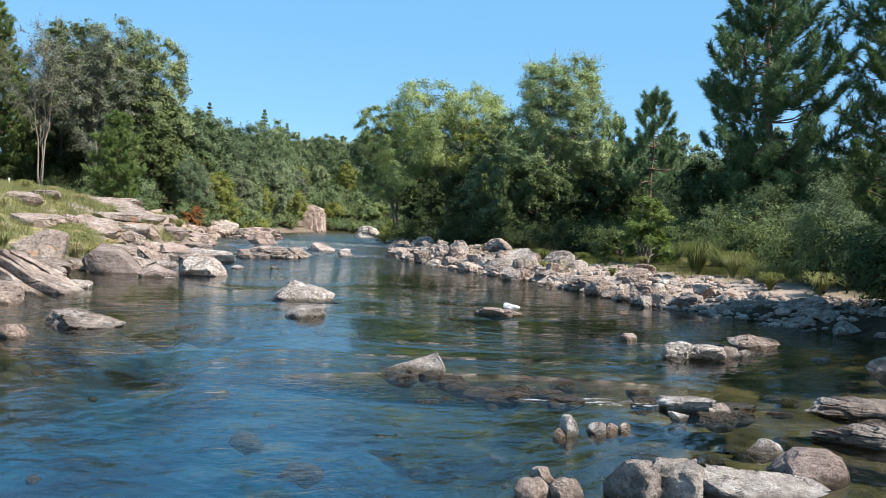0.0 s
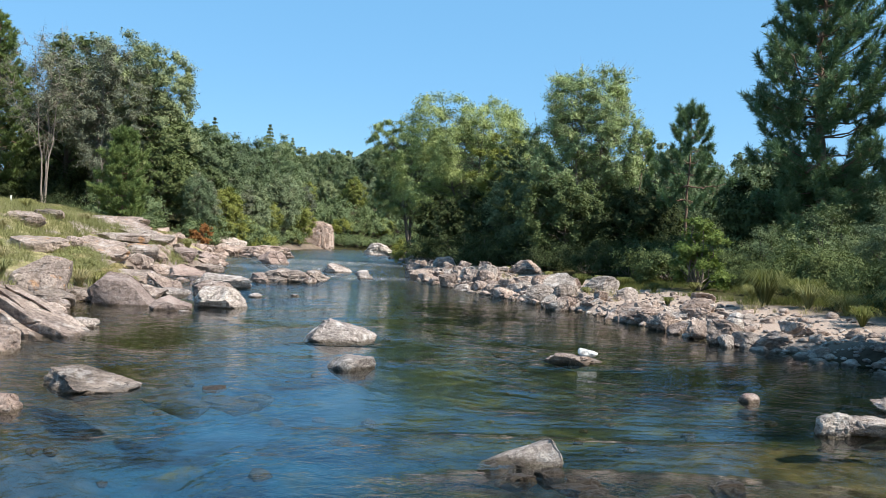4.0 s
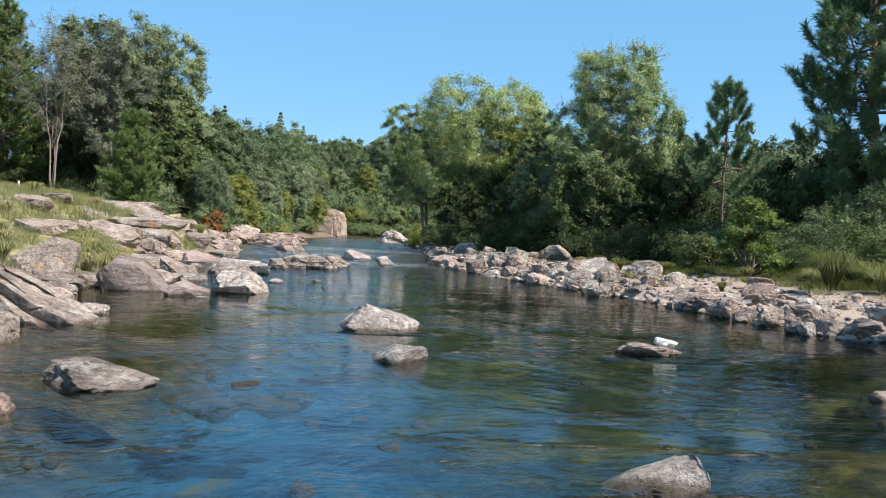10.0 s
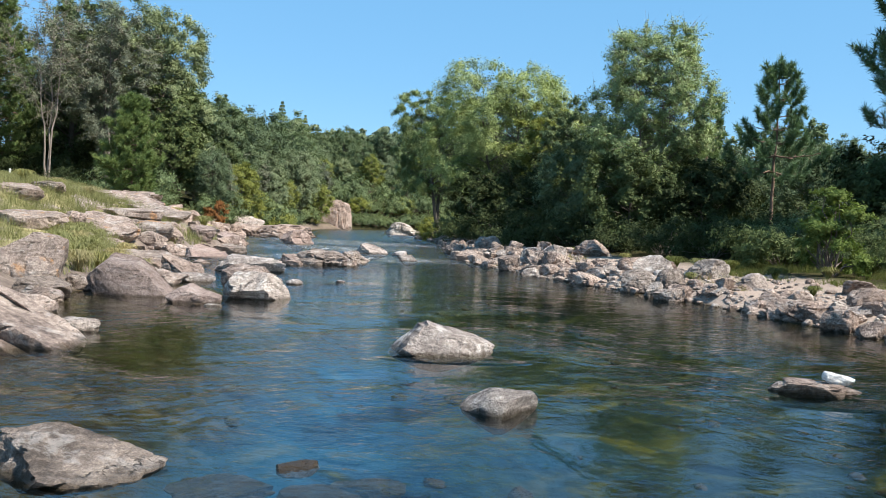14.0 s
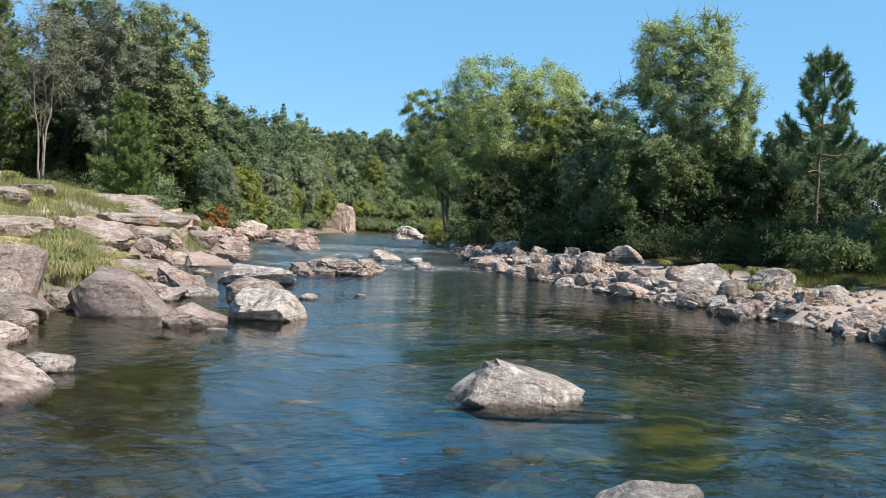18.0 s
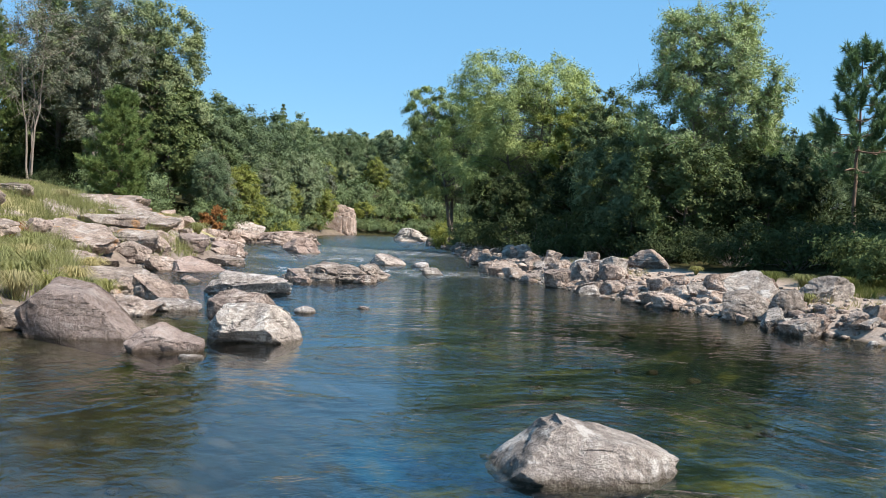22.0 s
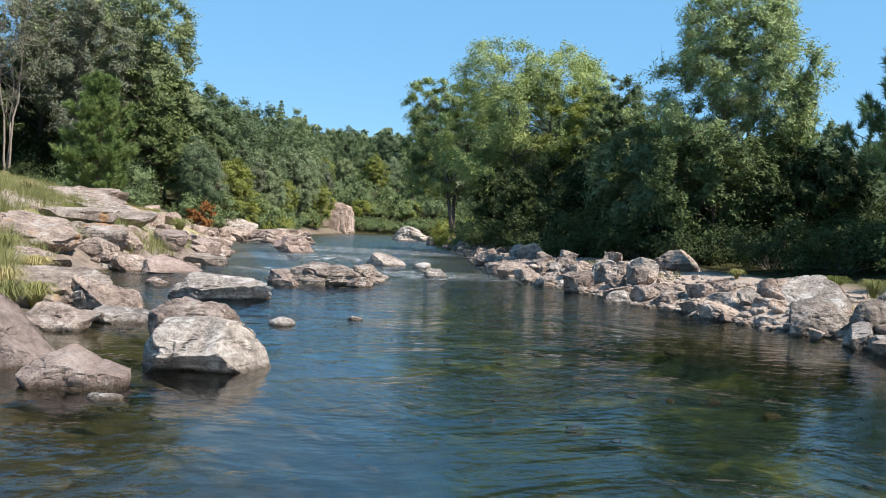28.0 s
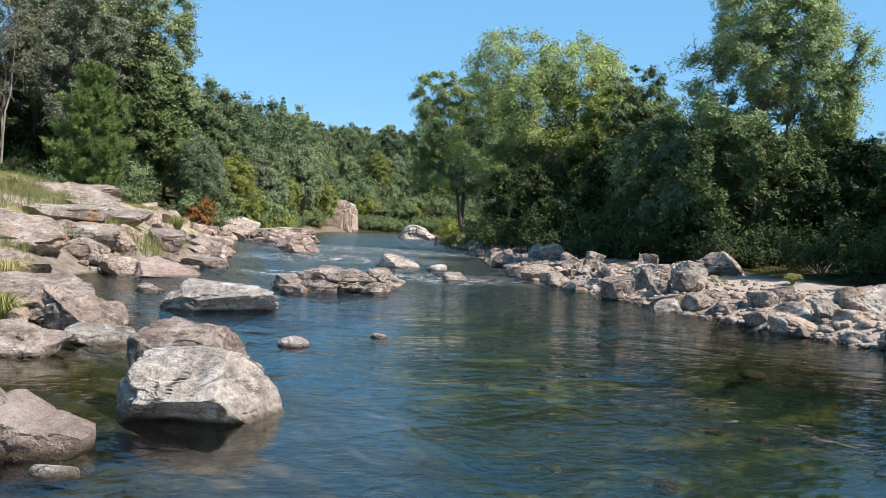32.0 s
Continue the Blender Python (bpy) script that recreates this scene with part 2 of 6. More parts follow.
def leaf_material(name, dark, light, translucent=0.35):
    mat, nt, bsdf = material(name)
    geo = nt.nodes.new("ShaderNodeNewGeometry")
    info = nt.nodes.new("ShaderNodeObjectInfo").outputs["Random"]
    patch = noise_node(nt, 0.35, 4, 0.6, geo.outputs["Position"])
    v = calc(nt, "ADD", calc(nt, "MULTIPLY", geo.outputs["Random Per Island"], 0.32), calc(nt, "MULTIPLY", patch, 0.68))
    col = ramp(nt, v, [(0.25, dark), (0.75, light)])
    col = mix(nt, 0.55, col, ramp(nt, info, [(0.0, (0.36, 0.40, 0.40)), (0.5, (0.50, 0.52, 0.47)), (1.0, (0.62, 0.60, 0.46))]), "OVERLAY")
    nt.links.new(col, bsdf.inputs["Base Color"])
    bsdf.inputs["Roughness"].default_value = 0.7
    bsdf.inputs["Specular IOR Level"].default_value = 0.12
    tr = nt.nodes.new("ShaderNodeBsdfTranslucent")
    nt.links.new(mix(nt, 0.5, col, (0.9, 1.0, 0.35), "MULTIPLY"), tr.inputs[0])
    sh = nt.nodes.new("ShaderNodeMixShader")
    sh.inputs[0].default_value = translucent
    nt.links.new(bsdf.outputs[0], sh.inputs[1])
    nt.links.new(tr.outputs[0], sh.inputs[2])
    nt.links.new(sh.outputs[0], nt.nodes["Material Output"].inputs[0])
    return mat


WILLOW = leaf_material("willow_leaf", (0.121, 0.166, 0.063), (0.426, 0.475, 0.220), 0.25)
ALDER = leaf_material("alder_leaf", (0.133, 0.188, 0.082), (0.478, 0.535, 0.272), 0.28)
OAK = leaf_material("dark_leaf", (0.039, 0.060, 0.024), (0.150, 0.181, 0.076), 0.2)
MIDLEAF = leaf_material("dull_green_leaf", (0.088, 0.122, 0.062), (0.215, 0.262, 0.132), 0.24)
# darkened copy of OAK: canopy shade put into the leaf colour
SHADE_LEAF = leaf_material("shade_darkened_leaf", (0.020, 0.031, 0.012), (0.077, 0.096, 0.039), 0.15)
FOREST = leaf_material("forest_leaf", (0.070, 0.100, 0.056), (0.185, 0.228, 0.128), 0.2)
GREYGREEN = leaf_material("grey_green_leaf", (0.101, 0.130, 0.074), (0.303, 0.345, 0.205), 0.2)
GREYLEAF = leaf_material("grey_leaf", (0.105, 0.113, 0.082), (0.249, 0.259, 0.188), 0.2)
FRESH = leaf_material("fresh_leaf", (0.075, 0.115, 0.030), (0.21, 0.26, 0.08), 0.35)
# greyer and paler than nearer leaves: distance haze mixed into the colour
HAZY = leaf_material("haze_paled_leaf", (0.110, 0.143, 0.094), (0.242, 0.275, 0.171), 0.2)
YELLOWISH = leaf_material("yellowing_leaf", (0.123, 0.150, 0.040), (0.33, 0.33, 0.10), 0.35)
RUSTY = leaf_material("rusty_leaf", (0.16, 0.075, 0.03), (0.30, 0.14, 0.06), 0.3)
NEEDLE = leaf_material("pine_needle", (0.062, 0.106, 0.055), (0.179, 0.247, 0.117), 0.25)
NEEDLE_BLUE = leaf_material("bluish_pine_needle", (0.070, 0.121, 0.066), (0.197, 0.278, 0.147), 0.2)
NEEDLE_LIGHT = leaf_material("light_pine_needle", (0.078, 0.124, 0.042), (0.221, 0.273, 0.104), 0.2)
GRASS_DRY = leaf_material("dry_grass", (0.19, 0.165, 0.080), (0.44, 0.375, 0.220), 0.3)
GRASS_MIXED = leaf_material("straw_green_grass", (0.125, 0.130, 0.050), (0.36, 0.34, 0.165), 0.35)
GRASS_GREEN = leaf_material("green_grass", (0.063, 0.085, 0.025), (0.211, 0.211, 0.085), 0.4)


def bark_material(name, dark, light):
    mat, nt, bsdf = material(name)
    co = nt.nodes.new("ShaderNodeTexCoord").outputs["Object"]
    mp = nt.nodes.new("ShaderNodeMapping")
    mp.inputs["Scale"].default_value = (9, 9, 1.6)
    nt.links.new(co, mp.inputs[0])
    n = noise_node(nt, 1.5, 7, 0.65, mp.outputs[0], 0.5)
    nt.links.new(ramp(nt, n, [(0.35, dark), (0.65, light)]), bsdf.inputs["Base Color"])
    bsdf.inputs["Roughness"].default_value = 0.9
    bump(nt, bsdf, n, 0.8, 0.03)
    return mat


BARK = bark_material("grey_bark", (0.07, 0.055, 0.045), (0.20, 0.165, 0.135))
BARK_PINE = bark_material("pine_bark", (0.10, 0.06, 0.04), (0.27, 0.18, 0.13))
BARK_PALE = bark_material("pale_bark", (0.13, 0.105, 0.085), (0.28, 0.235, 0.20))

# ---------------------------------------------------------------- the valley
LEFT_Y = [-60, 0, 12, 20, 25, 31, 34, 37, 41, 46, 54, 60, 64, 70, 80, 90, 105, 122, 160, 184, 194, 203, 212, 235]
LEFT_X = [-15, -14, -13.5, -13.2, -13.0, -14.6, -16.2, -16.6, -16.0, -16.8, -20.5, -21.8, -19.6, -19.8, -22.0, -24.5, -29.0, -29.8, -31, -29.5, -26, -14, 4, 40]
RIGHT_Y = [-60, 0, 12, 18, 21, 24, 26.5, 31, 36, 41, 46, 50, 54.5, 60, 66, 76, 93, 112, 121, 130, 155, 170, 180, 190, 215]
RIGHT_X = [18, 15, 13, 12.2, 11.4, 10.7, 9.3, 7.6, 6.4, 4.6, 3.1, 1.6, 0.0, -1.5, -3.1, -4.3, -5.3, -6.0, -8.1, -9.6, -9.2, -6, 2, 20, 60]


def smooth01(v):
    v = np.clip(v, 0, 1)
    return v * v * (3 - 2 * v)


def height(x, y):
    """The ground's height: river bed, both banks, the hills behind."""
    x, y = np.asarray(x, float), np.asarray(y, float)
    sh = x.shape
    x, y = x.ravel(), y.ravel()
    p = np.stack([x, y, np.zeros_like(x)], 1)
    wig = 0.9 * vnoise(p * 0.33) + 0.35 * vnoise(p * 1.1 + 5)
    dl = np.interp(y, LEFT_Y, LEFT_X) - x + wig * 0.7
    dr = x - np.interp(y, RIGHT_Y, RIGHT_X) + wig * 0.6
    far = smooth01((y - 110) / 120)
    steep = np.interp(y, [30, 42, 60], [0.45, 0.55, 1.0])
    hl = 0.42 * smooth01(dl / 2.2) + steep * (np.clip(dl, 0, 10) * 0.31 + np.clip(dl - 10, 0, 15) * 0.15) + np.clip(dl - 25, 0, 400) * (0.03 + 0.05 * far)
    hl = hl + 0.25 * fbm(p * 0.16 + 3, 3) * smooth01(dl / 5)
    hl = np.minimum(hl, 5.2 + 0.035 * np.clip(dl - 20, 0, 500) + 14 * far * smooth01((dl - 10) / 90))
    hr = 0.35 * smooth01(dr / 1.6) + np.clip(dr, 0, 7) * 0.065 + np.clip(dr - 7, 0, 30) * 0.05 + np.clip(dr - 37, 0, 400) * 0.02
    hr = hr + 0.14 * fbm(p * 0.25 + 9, 3) * smooth01(dr / 4)
    inner = np.minimum(-dl, -dr)
    bed = -1.35 * smooth01(inner / 5.5) - 0.12 + 0.16 * fbm(p * 0.45 + 20, 4)
    shallow = smooth01((x - 0.5) / 3) * smooth01((24 - y) / 6)
    bed = bed * (1 - 0.66 * shallow)
    lee = smooth01((-x - 6.5) / 4) * smooth01((48 - y) / 8)
    bed = bed * (1 - 0.62 * lee)
    bed = np.minimum(bed, -0.03)
    h = np.where(dl > 0, hl, np.where(dr > 0, hr, bed))
    edge = np.minimum(np.abs(dl), np.abs(dr))
    h = np.where((dl <= 0) & (dr <= 0), np.maximum(bed, -0.4 * edge - 0.02), h)
    hill = smooth01((y - 205) / 160) * (28 + 5 * vnoise(p * 0.006 + 2)) * smooth01((560 - x) / 600 + 0.25)
    h = np.where(y > 225, np.maximum(h, 0.4 + hill), h)
    h = np.where(h > 0.3, h + hill * (y <= 225), h)
    h = h + 0.05 * vnoise(p * 2.1) * (h > 0.2) + 0.02 * vnoise(p * 5.3)
    return h.reshape(sh)


def hz(x, y):
    return float(height(np.array([x]), np.array([y]))[0])


def axis(parts):
    out = []
    for a, b, n in parts:
        out += list(np.linspace(a, b, n, endpoint=False))
    return np.array(out + [parts[-1][1]])


GX = axis([(-2600, -400, 10), (-400, -90, 36), (-90, -30, 55), (-30, 20, 125), (20, 70, 40), (70, 400, 30), (400, 2600, 10)])
GY = axis([(-1500, -60, 10), (-60, 5, 25), (5, 75, 175), (75, 130, 70), (130, 300, 80), (300, 700, 45), (700, 3200, 16)])


def ground_material():
    mat, nt, bsdf = material("river_valley_ground")
    geo = nt.nodes.new("ShaderNodeNewGeometry")
    place = geo.outputs["Position"]
    sep = nt.nodes.new("ShaderNodeSeparateXYZ")
    nt.links.new(place, sep.inputs[0])
    z = sep.outputs[2]
    big = noise_node(nt, 0.22, 6, 0.6, place)
    mid = noise_node(nt, 1.6, 7, 0.65, place)
    fine = noise_node(nt, 14.0, 6, 0.6, place)
    # bed: cobbles with algae between
    vor = node(nt, "ShaderNodeTexVoronoi", Scale=2.4, Randomness=0.95)
    nt.links.new(place, vor.inputs["Vector"])
    vor2 = node(nt, "ShaderNodeTexVoronoi", Scale=6.0)
    nt.links.new(place, vor2.inputs["Vector"])
    cob = nt.nodes.new("ShaderNodeSeparateColor")
    nt.links.new(vor.outputs["Color"], cob.inputs[0])
    stone = ramp(nt, cob.outputs[0], [(0.0, (0.012, 0.009, 0.005)), (0.4, (0.028, 0.020, 0.009)), (0.75, (0.054, 0.040, 0.019)), (1.0, (0.10, 0.082, 0.05))])
    gap = step_up(nt, vor.outputs["Distance"], 0.25, 0.75)
    stone = mix(nt, calc(nt, "MULTIPLY", gap, 0.75), stone, (0.014, 0.013, 0.006))
    algae_and_depth = step_up(nt, mid, 0.42, 0.62)
    stone = mix(nt, calc(nt, "MULTIPLY", algae_and_depth, 0.75), stone, (0.034, 0.031, 0.009))
    east = calc(nt, "MULTIPLY", step_up(nt, sep.outputs[0], 1.0, 4.5), calc(nt, "SUBTRACT", 1.0, step_up(nt, sep.outputs[1], 19, 25)))
    stone = mix(nt, calc(nt, "MULTIPLY", east, 0.8), stone, ramp(nt, mid, [(0.34, (0.030, 0.028, 0.012)), (0.50, (0.085, 0.075, 0.030)), (0.66, (0.20, 0.16, 0.075))]))
    deep = step_up(nt, big, 0.4, 0.62)
    # bluer with depth: light lost in the water, put into the bed's colour
    depth_tint = calc(nt, "SUBTRACT", 1.0, step_up(nt, calc(nt, "ADD", z, calc(nt, "MULTIPLY", calc(nt, "SUBTRACT", big, 0.5), 0.9)), -1.0, -0.38))
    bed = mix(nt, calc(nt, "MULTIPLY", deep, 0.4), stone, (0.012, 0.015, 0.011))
    # right side: the trees' dark reflection, put into the bed's colour
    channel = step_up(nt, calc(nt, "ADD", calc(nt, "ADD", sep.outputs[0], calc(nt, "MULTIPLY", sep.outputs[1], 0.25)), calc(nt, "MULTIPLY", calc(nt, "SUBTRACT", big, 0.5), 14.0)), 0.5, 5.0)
    # weed patches by noise, joined with that painted reflection
    weed_and_reflection = calc(nt, "MAXIMUM", calc(nt, "MULTIPLY", channel, 0.92), step_up(nt, noise_node(nt, 0.55, 6, 0.6, place, 0.6), 0.57, 0.68))
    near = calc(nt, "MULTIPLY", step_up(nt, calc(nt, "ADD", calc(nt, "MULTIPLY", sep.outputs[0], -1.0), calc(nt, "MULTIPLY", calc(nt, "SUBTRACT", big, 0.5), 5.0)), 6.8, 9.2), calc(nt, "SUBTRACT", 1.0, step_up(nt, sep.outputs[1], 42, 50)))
    depth_tint = calc(nt, "MULTIPLY", depth_tint, calc(nt, "SUBTRACT", 1.0, calc(nt, "MULTIPLY", near, 0.85)))
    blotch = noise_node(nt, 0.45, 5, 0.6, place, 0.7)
    # blue stands in for water colour and reflected sky, painted on the bed
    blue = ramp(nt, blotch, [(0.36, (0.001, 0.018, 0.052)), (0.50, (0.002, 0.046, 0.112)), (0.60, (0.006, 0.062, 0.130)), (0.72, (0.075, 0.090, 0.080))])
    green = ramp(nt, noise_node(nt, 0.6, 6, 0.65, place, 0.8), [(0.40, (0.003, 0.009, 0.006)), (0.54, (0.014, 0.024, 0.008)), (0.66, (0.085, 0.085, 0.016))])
    bed = mix(nt, calc(nt, "MULTIPLY", depth_tint, 0.85), bed, mix(nt, weed_and_reflection, blue, green))
    # sand and gravel by the water, grass and earth above
    sand = ramp(nt, fine, [(0.3, (0.26, 0.20, 0.165)), (0.7, (0.42, 0.34, 0.285))])
    grass = ramp(nt, mid, [(0.3, (0.12, 0.11, 0.045)), (0.5, (0.27, 0.235, 0.12)), (0.72, (0.40, 0.35, 0.20))])
    bare = step_up(nt, noise_node(nt, 0.42, 6, 0.6, place, 0.5), 0.50, 0.56)
    grass = mix(nt, bare, grass, ramp(nt, mid, [(0.3, (0.15, 0.12, 0.105)), (0.5, (0.29, 0.235, 0.205)), (0.7, (0.40, 0.335, 0.29))]))
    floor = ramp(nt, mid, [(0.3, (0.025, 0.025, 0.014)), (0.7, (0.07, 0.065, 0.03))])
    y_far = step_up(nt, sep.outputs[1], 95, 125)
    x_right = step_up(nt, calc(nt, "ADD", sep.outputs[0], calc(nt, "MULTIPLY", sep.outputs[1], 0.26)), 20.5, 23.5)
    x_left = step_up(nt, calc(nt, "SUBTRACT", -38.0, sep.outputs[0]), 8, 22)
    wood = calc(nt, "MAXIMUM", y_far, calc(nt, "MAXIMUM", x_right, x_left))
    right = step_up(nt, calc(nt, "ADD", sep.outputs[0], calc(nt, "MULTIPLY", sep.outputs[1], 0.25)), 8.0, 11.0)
    # right bank's grass darkened: the shade under the trees is painted in
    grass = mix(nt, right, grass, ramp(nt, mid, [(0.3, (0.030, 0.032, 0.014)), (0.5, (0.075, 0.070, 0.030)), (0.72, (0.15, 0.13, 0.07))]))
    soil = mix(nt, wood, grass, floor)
    up = step_up(nt, calc(nt, "ADD", z, calc(nt, "MULTIPLY", calc(nt, "SUBTRACT", mid, 0.5), 1.2)), 0.75, 1.25)
    up = mix(nt, right, up, step_up(nt, calc(nt, "ADD", z, calc(nt, "MULTIPLY", calc(nt, "SUBTRACT", mid, 0.5), 0.6)), 0.88, 1.15))
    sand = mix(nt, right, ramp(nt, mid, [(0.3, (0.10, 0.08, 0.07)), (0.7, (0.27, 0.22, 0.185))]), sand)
    # sand nearer than y 27 almost black: the trees' shadow in its colour
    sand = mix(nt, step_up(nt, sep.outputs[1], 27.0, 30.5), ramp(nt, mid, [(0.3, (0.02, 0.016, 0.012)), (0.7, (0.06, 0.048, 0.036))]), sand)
    sand = mix(nt, step_up(nt, sep.outputs[1], 96, 112), sand, ramp(nt, mid, [(0.3, (0.10, 0.08, 0.06)), (0.7, (0.22, 0.175, 0.14))]))
    # dark floor carried over the sand: tree shade put into the ground's colour
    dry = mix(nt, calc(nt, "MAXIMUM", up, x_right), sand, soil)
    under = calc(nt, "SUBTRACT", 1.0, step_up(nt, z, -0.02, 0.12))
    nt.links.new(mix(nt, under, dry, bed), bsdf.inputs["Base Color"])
    bsdf.inputs["Roughness"].default_value = 0.95
    bsdf.inputs["Specular IOR Level"].default_value = 0.0
    cobble = calc(nt, "MULTIPLY", calc(nt, "SUBTRACT", 1.0, vor.outputs["Distance"]), under)
    bump(nt, bsdf, calc(nt, "ADD", calc(nt, "ADD", calc(nt, "MULTIPLY", fine, 0.5), mid), cobble), 0.8, 0.12)
    return mat


gx, gy = np.meshgrid(GX, GY)
gv = np.stack([gx, gy, height(gx, gy)], -1).reshape(-1, 3)
ii, jj = np.meshgrid(np.arange(len(GY) - 1), np.arange(len(GX) - 1), indexing="ij")
a0 = (ii * len(GX) + jj).ravel()
gf = np.stack([a0, a0 + 1, a0 + len(GX) + 1, a0 + len(GX)], 1)
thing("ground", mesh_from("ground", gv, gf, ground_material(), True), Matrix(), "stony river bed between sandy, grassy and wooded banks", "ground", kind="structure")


# rapids: middle x, y and reach x, y
RAPIDS = [(0.9, 13.7, 4.0, 1.5), (-11, 66, 9, 5), (-15, 82, 9, 8), (2.0, 24.6, 1.6, 0.6), (-4.4, 27.4, 1.6, 0.5), (4.6, 12.2, 2.0, 0.6), (-14, 100, 14, 12), (2.4, 13.0, 1.5, 0.35)]
WHITE_WATER = (1, 2, 6, 7)


def water_material():
    mat, nt, bsdf = material("clear_river_water")
    geo = nt.nodes.new("ShaderNodeNewGeometry")
    place = geo.outputs["Position"]
    mp = nt.nodes.new("ShaderNodeMapping")
    mp.inputs["Scale"].default_value = (0.8, 1.0, 1.0)
    mp.inputs["Rotation"].default_value = (0, 0, radians(-12))
    nt.links.new(place, mp.inputs[0])
    c = mp.outputs[0]
    calm = step_up(nt, noise_node(nt, 0.14, 5, 0.6, place, 1.0), 0.42, 0.62)
    sep = nt.nodes.new("ShaderNodeSeparateXYZ")
    nt.links.new(place, sep.inputs[0])

    def spot(cx, cy, rx, ry):
        dx = calc(nt, "DIVIDE", calc(nt, "SUBTRACT", sep.outputs[0], cx), rx)
        dy = calc(nt, "DIVIDE", calc(nt, "SUBTRACT", sep.outputs[1], cy), ry)
        return calc(nt, "SUBTRACT", 1.0, step_up(nt, calc(nt, "ADD", calc(nt, "MULTIPLY", dx, dx), calc(nt, "MULTIPLY", dy, dy)), 0.1, 1.0))

    rapid = white = 0.0
    for k, s in enumerate(RAPIDS):
        rapid = calc(nt, "MAXIMUM", rapid, spot(*s))
        if k in WHITE_WATER:
            white = calc(nt, "MAXIMUM", white, spot(*s))
    mp2 = nt.nodes.new("ShaderNodeMapping")
    mp2.inputs["Scale"].default_value = (0.30, 1.0, 1.0)
    nt.links.new(place, mp2.inputs[0])
    w0 = noise_node(nt, 0.42, 4, 0.6, mp2.outputs[0], 0.5)
    broad = calc(nt, "MULTIPLY", w0, calc(nt, "MULTIPLY", step_up(nt, sep.outputs[1], 34, 62), 4.5))
    w1 = noise_node(nt, 0.75, 3, 0.5, c, 0.6)
    w2 = noise_node(nt, 2.6, 3, 0.6, c, 1.0)
    w3 = noise_node(nt, 10.0, 3, 0.6, c, 0.8)
    h = calc(nt, "ADD", calc(nt, "MULTIPLY", w1, 1.0), calc(nt, "ADD", calc(nt, "MULTIPLY", w2, calc(nt, "ADD", 0.60, calc(nt, "MULTIPLY", rapid, 0.6))), calc(nt, "MULTIPLY", w3, calc(nt, "ADD", 0.13, calc(nt, "MULTIPLY", rapid, 0.15)))))
    h = calc(nt, "MULTIPLY", h, calc(nt, "ADD", calc(nt, "ADD", 0.32, calc(nt, "MULTIPLY", calm, 0.85)), calc(nt, "ADD", calc(nt, "MULTIPLY", rapid, 3.4), calc(nt, "MULTIPLY", step_up(nt, sep.outputs[1], 40, 70), 4.0))))
    h = calc(nt, "ADD", h, broad)
    lee = calc(nt, "MULTIPLY", step_up(nt, calc(nt, "MULTIPLY", sep.outputs[0], -1.0), 7.0, 10.5), calc(nt, "SUBTRACT", 1.0, step_up(nt, sep.outputs[1], 42, 52)))
    h = calc(nt, "MULTIPLY", h, calc(nt, "SUBTRACT", 1.0, calc(nt, "MULTIPLY", lee, 0.1)))
    rip = node(nt, "ShaderNodeBump", Strength=1.0, Distance=0.042)
    nt.links.new(h, rip.inputs["Height"])
    froth = calc(nt, "MULTIPLY", calc(nt, "MULTIPLY", white, 0.7), step_up(nt, noise_node(nt, 3.2, 6, 0.75, mp2.outputs[0], 1.2), 0.53, 0.62))
    nt.nodes.remove(bsdf)
    clear = node(nt, "ShaderNodeBsdfTransparent", Color=(0.76, 0.80, 0.74, 1))
    gloss = node(nt, "ShaderNodeBsdfGlossy", Color=(1, 1, 1, 1), Roughness=0.02)
    chop = calc(nt, "ADD", 0.02, calc(nt, "ADD", calc(nt, "MULTIPLY", step_up(nt, sep.outputs[1], 40, 75), 0.17), calc(nt, "MULTIPLY", rapid, 0.08)))
    nt.links.new(chop, gloss.inputs["Roughness"])
    fres = node(nt, "ShaderNodeFresnel", IOR=1.31)
    nt.links.new(rip.outputs[0], gloss.inputs["Normal"])
    nt.links.new(rip.outputs[0], fres.inputs["Normal"])
    surf = nt.nodes.new("ShaderNodeMixShader")
    nt.links.new(fres.outputs[0], surf.inputs[0])
    nt.links.new(clear.outputs[0], surf.inputs[1])
    nt.links.new(gloss.outputs[0], surf.inputs[2])
    foam = node(nt, "ShaderNodeBsdfDiffuse", Color=(0.80, 0.83, 0.85, 1))
    sh = nt.nodes.new("ShaderNodeMixShader")
    nt.links.new(froth, sh.inputs[0])
    nt.links.new(surf.outputs[0], sh.inputs[1])
    nt.links.new(foam.outputs[0], sh.inputs[2])
    nt.links.new(sh.outputs[0], nt.nodes["Material Output"].inputs[0])
    return mat


WATER = water_material()
wx, wy = axis([(-60, 45, 30)]), axis([(-60, 300, 60)])
mx, my = np.meshgrid(wx, wy)
ii, jj = np.meshgrid(np.arange(len(wy) - 1), np.arange(len(wx) - 1), indexing="ij")
a0 = (ii * len(wx) + jj).ravel()
water = thing("river_water", mesh_from("river_water", np.stack([mx, my, mx * 0], -1).reshape(-1, 3), np.stack([a0, a0 + 1, a0 + len(wx) + 1, a0 + len(wx)], 1), WATER, True), Matrix(), "clear blue-green river water with small ripples", "water", kind="structure")
water.visible_shadow = False

# ---------------------------------------------------------------- rocks
SPHERES = {}


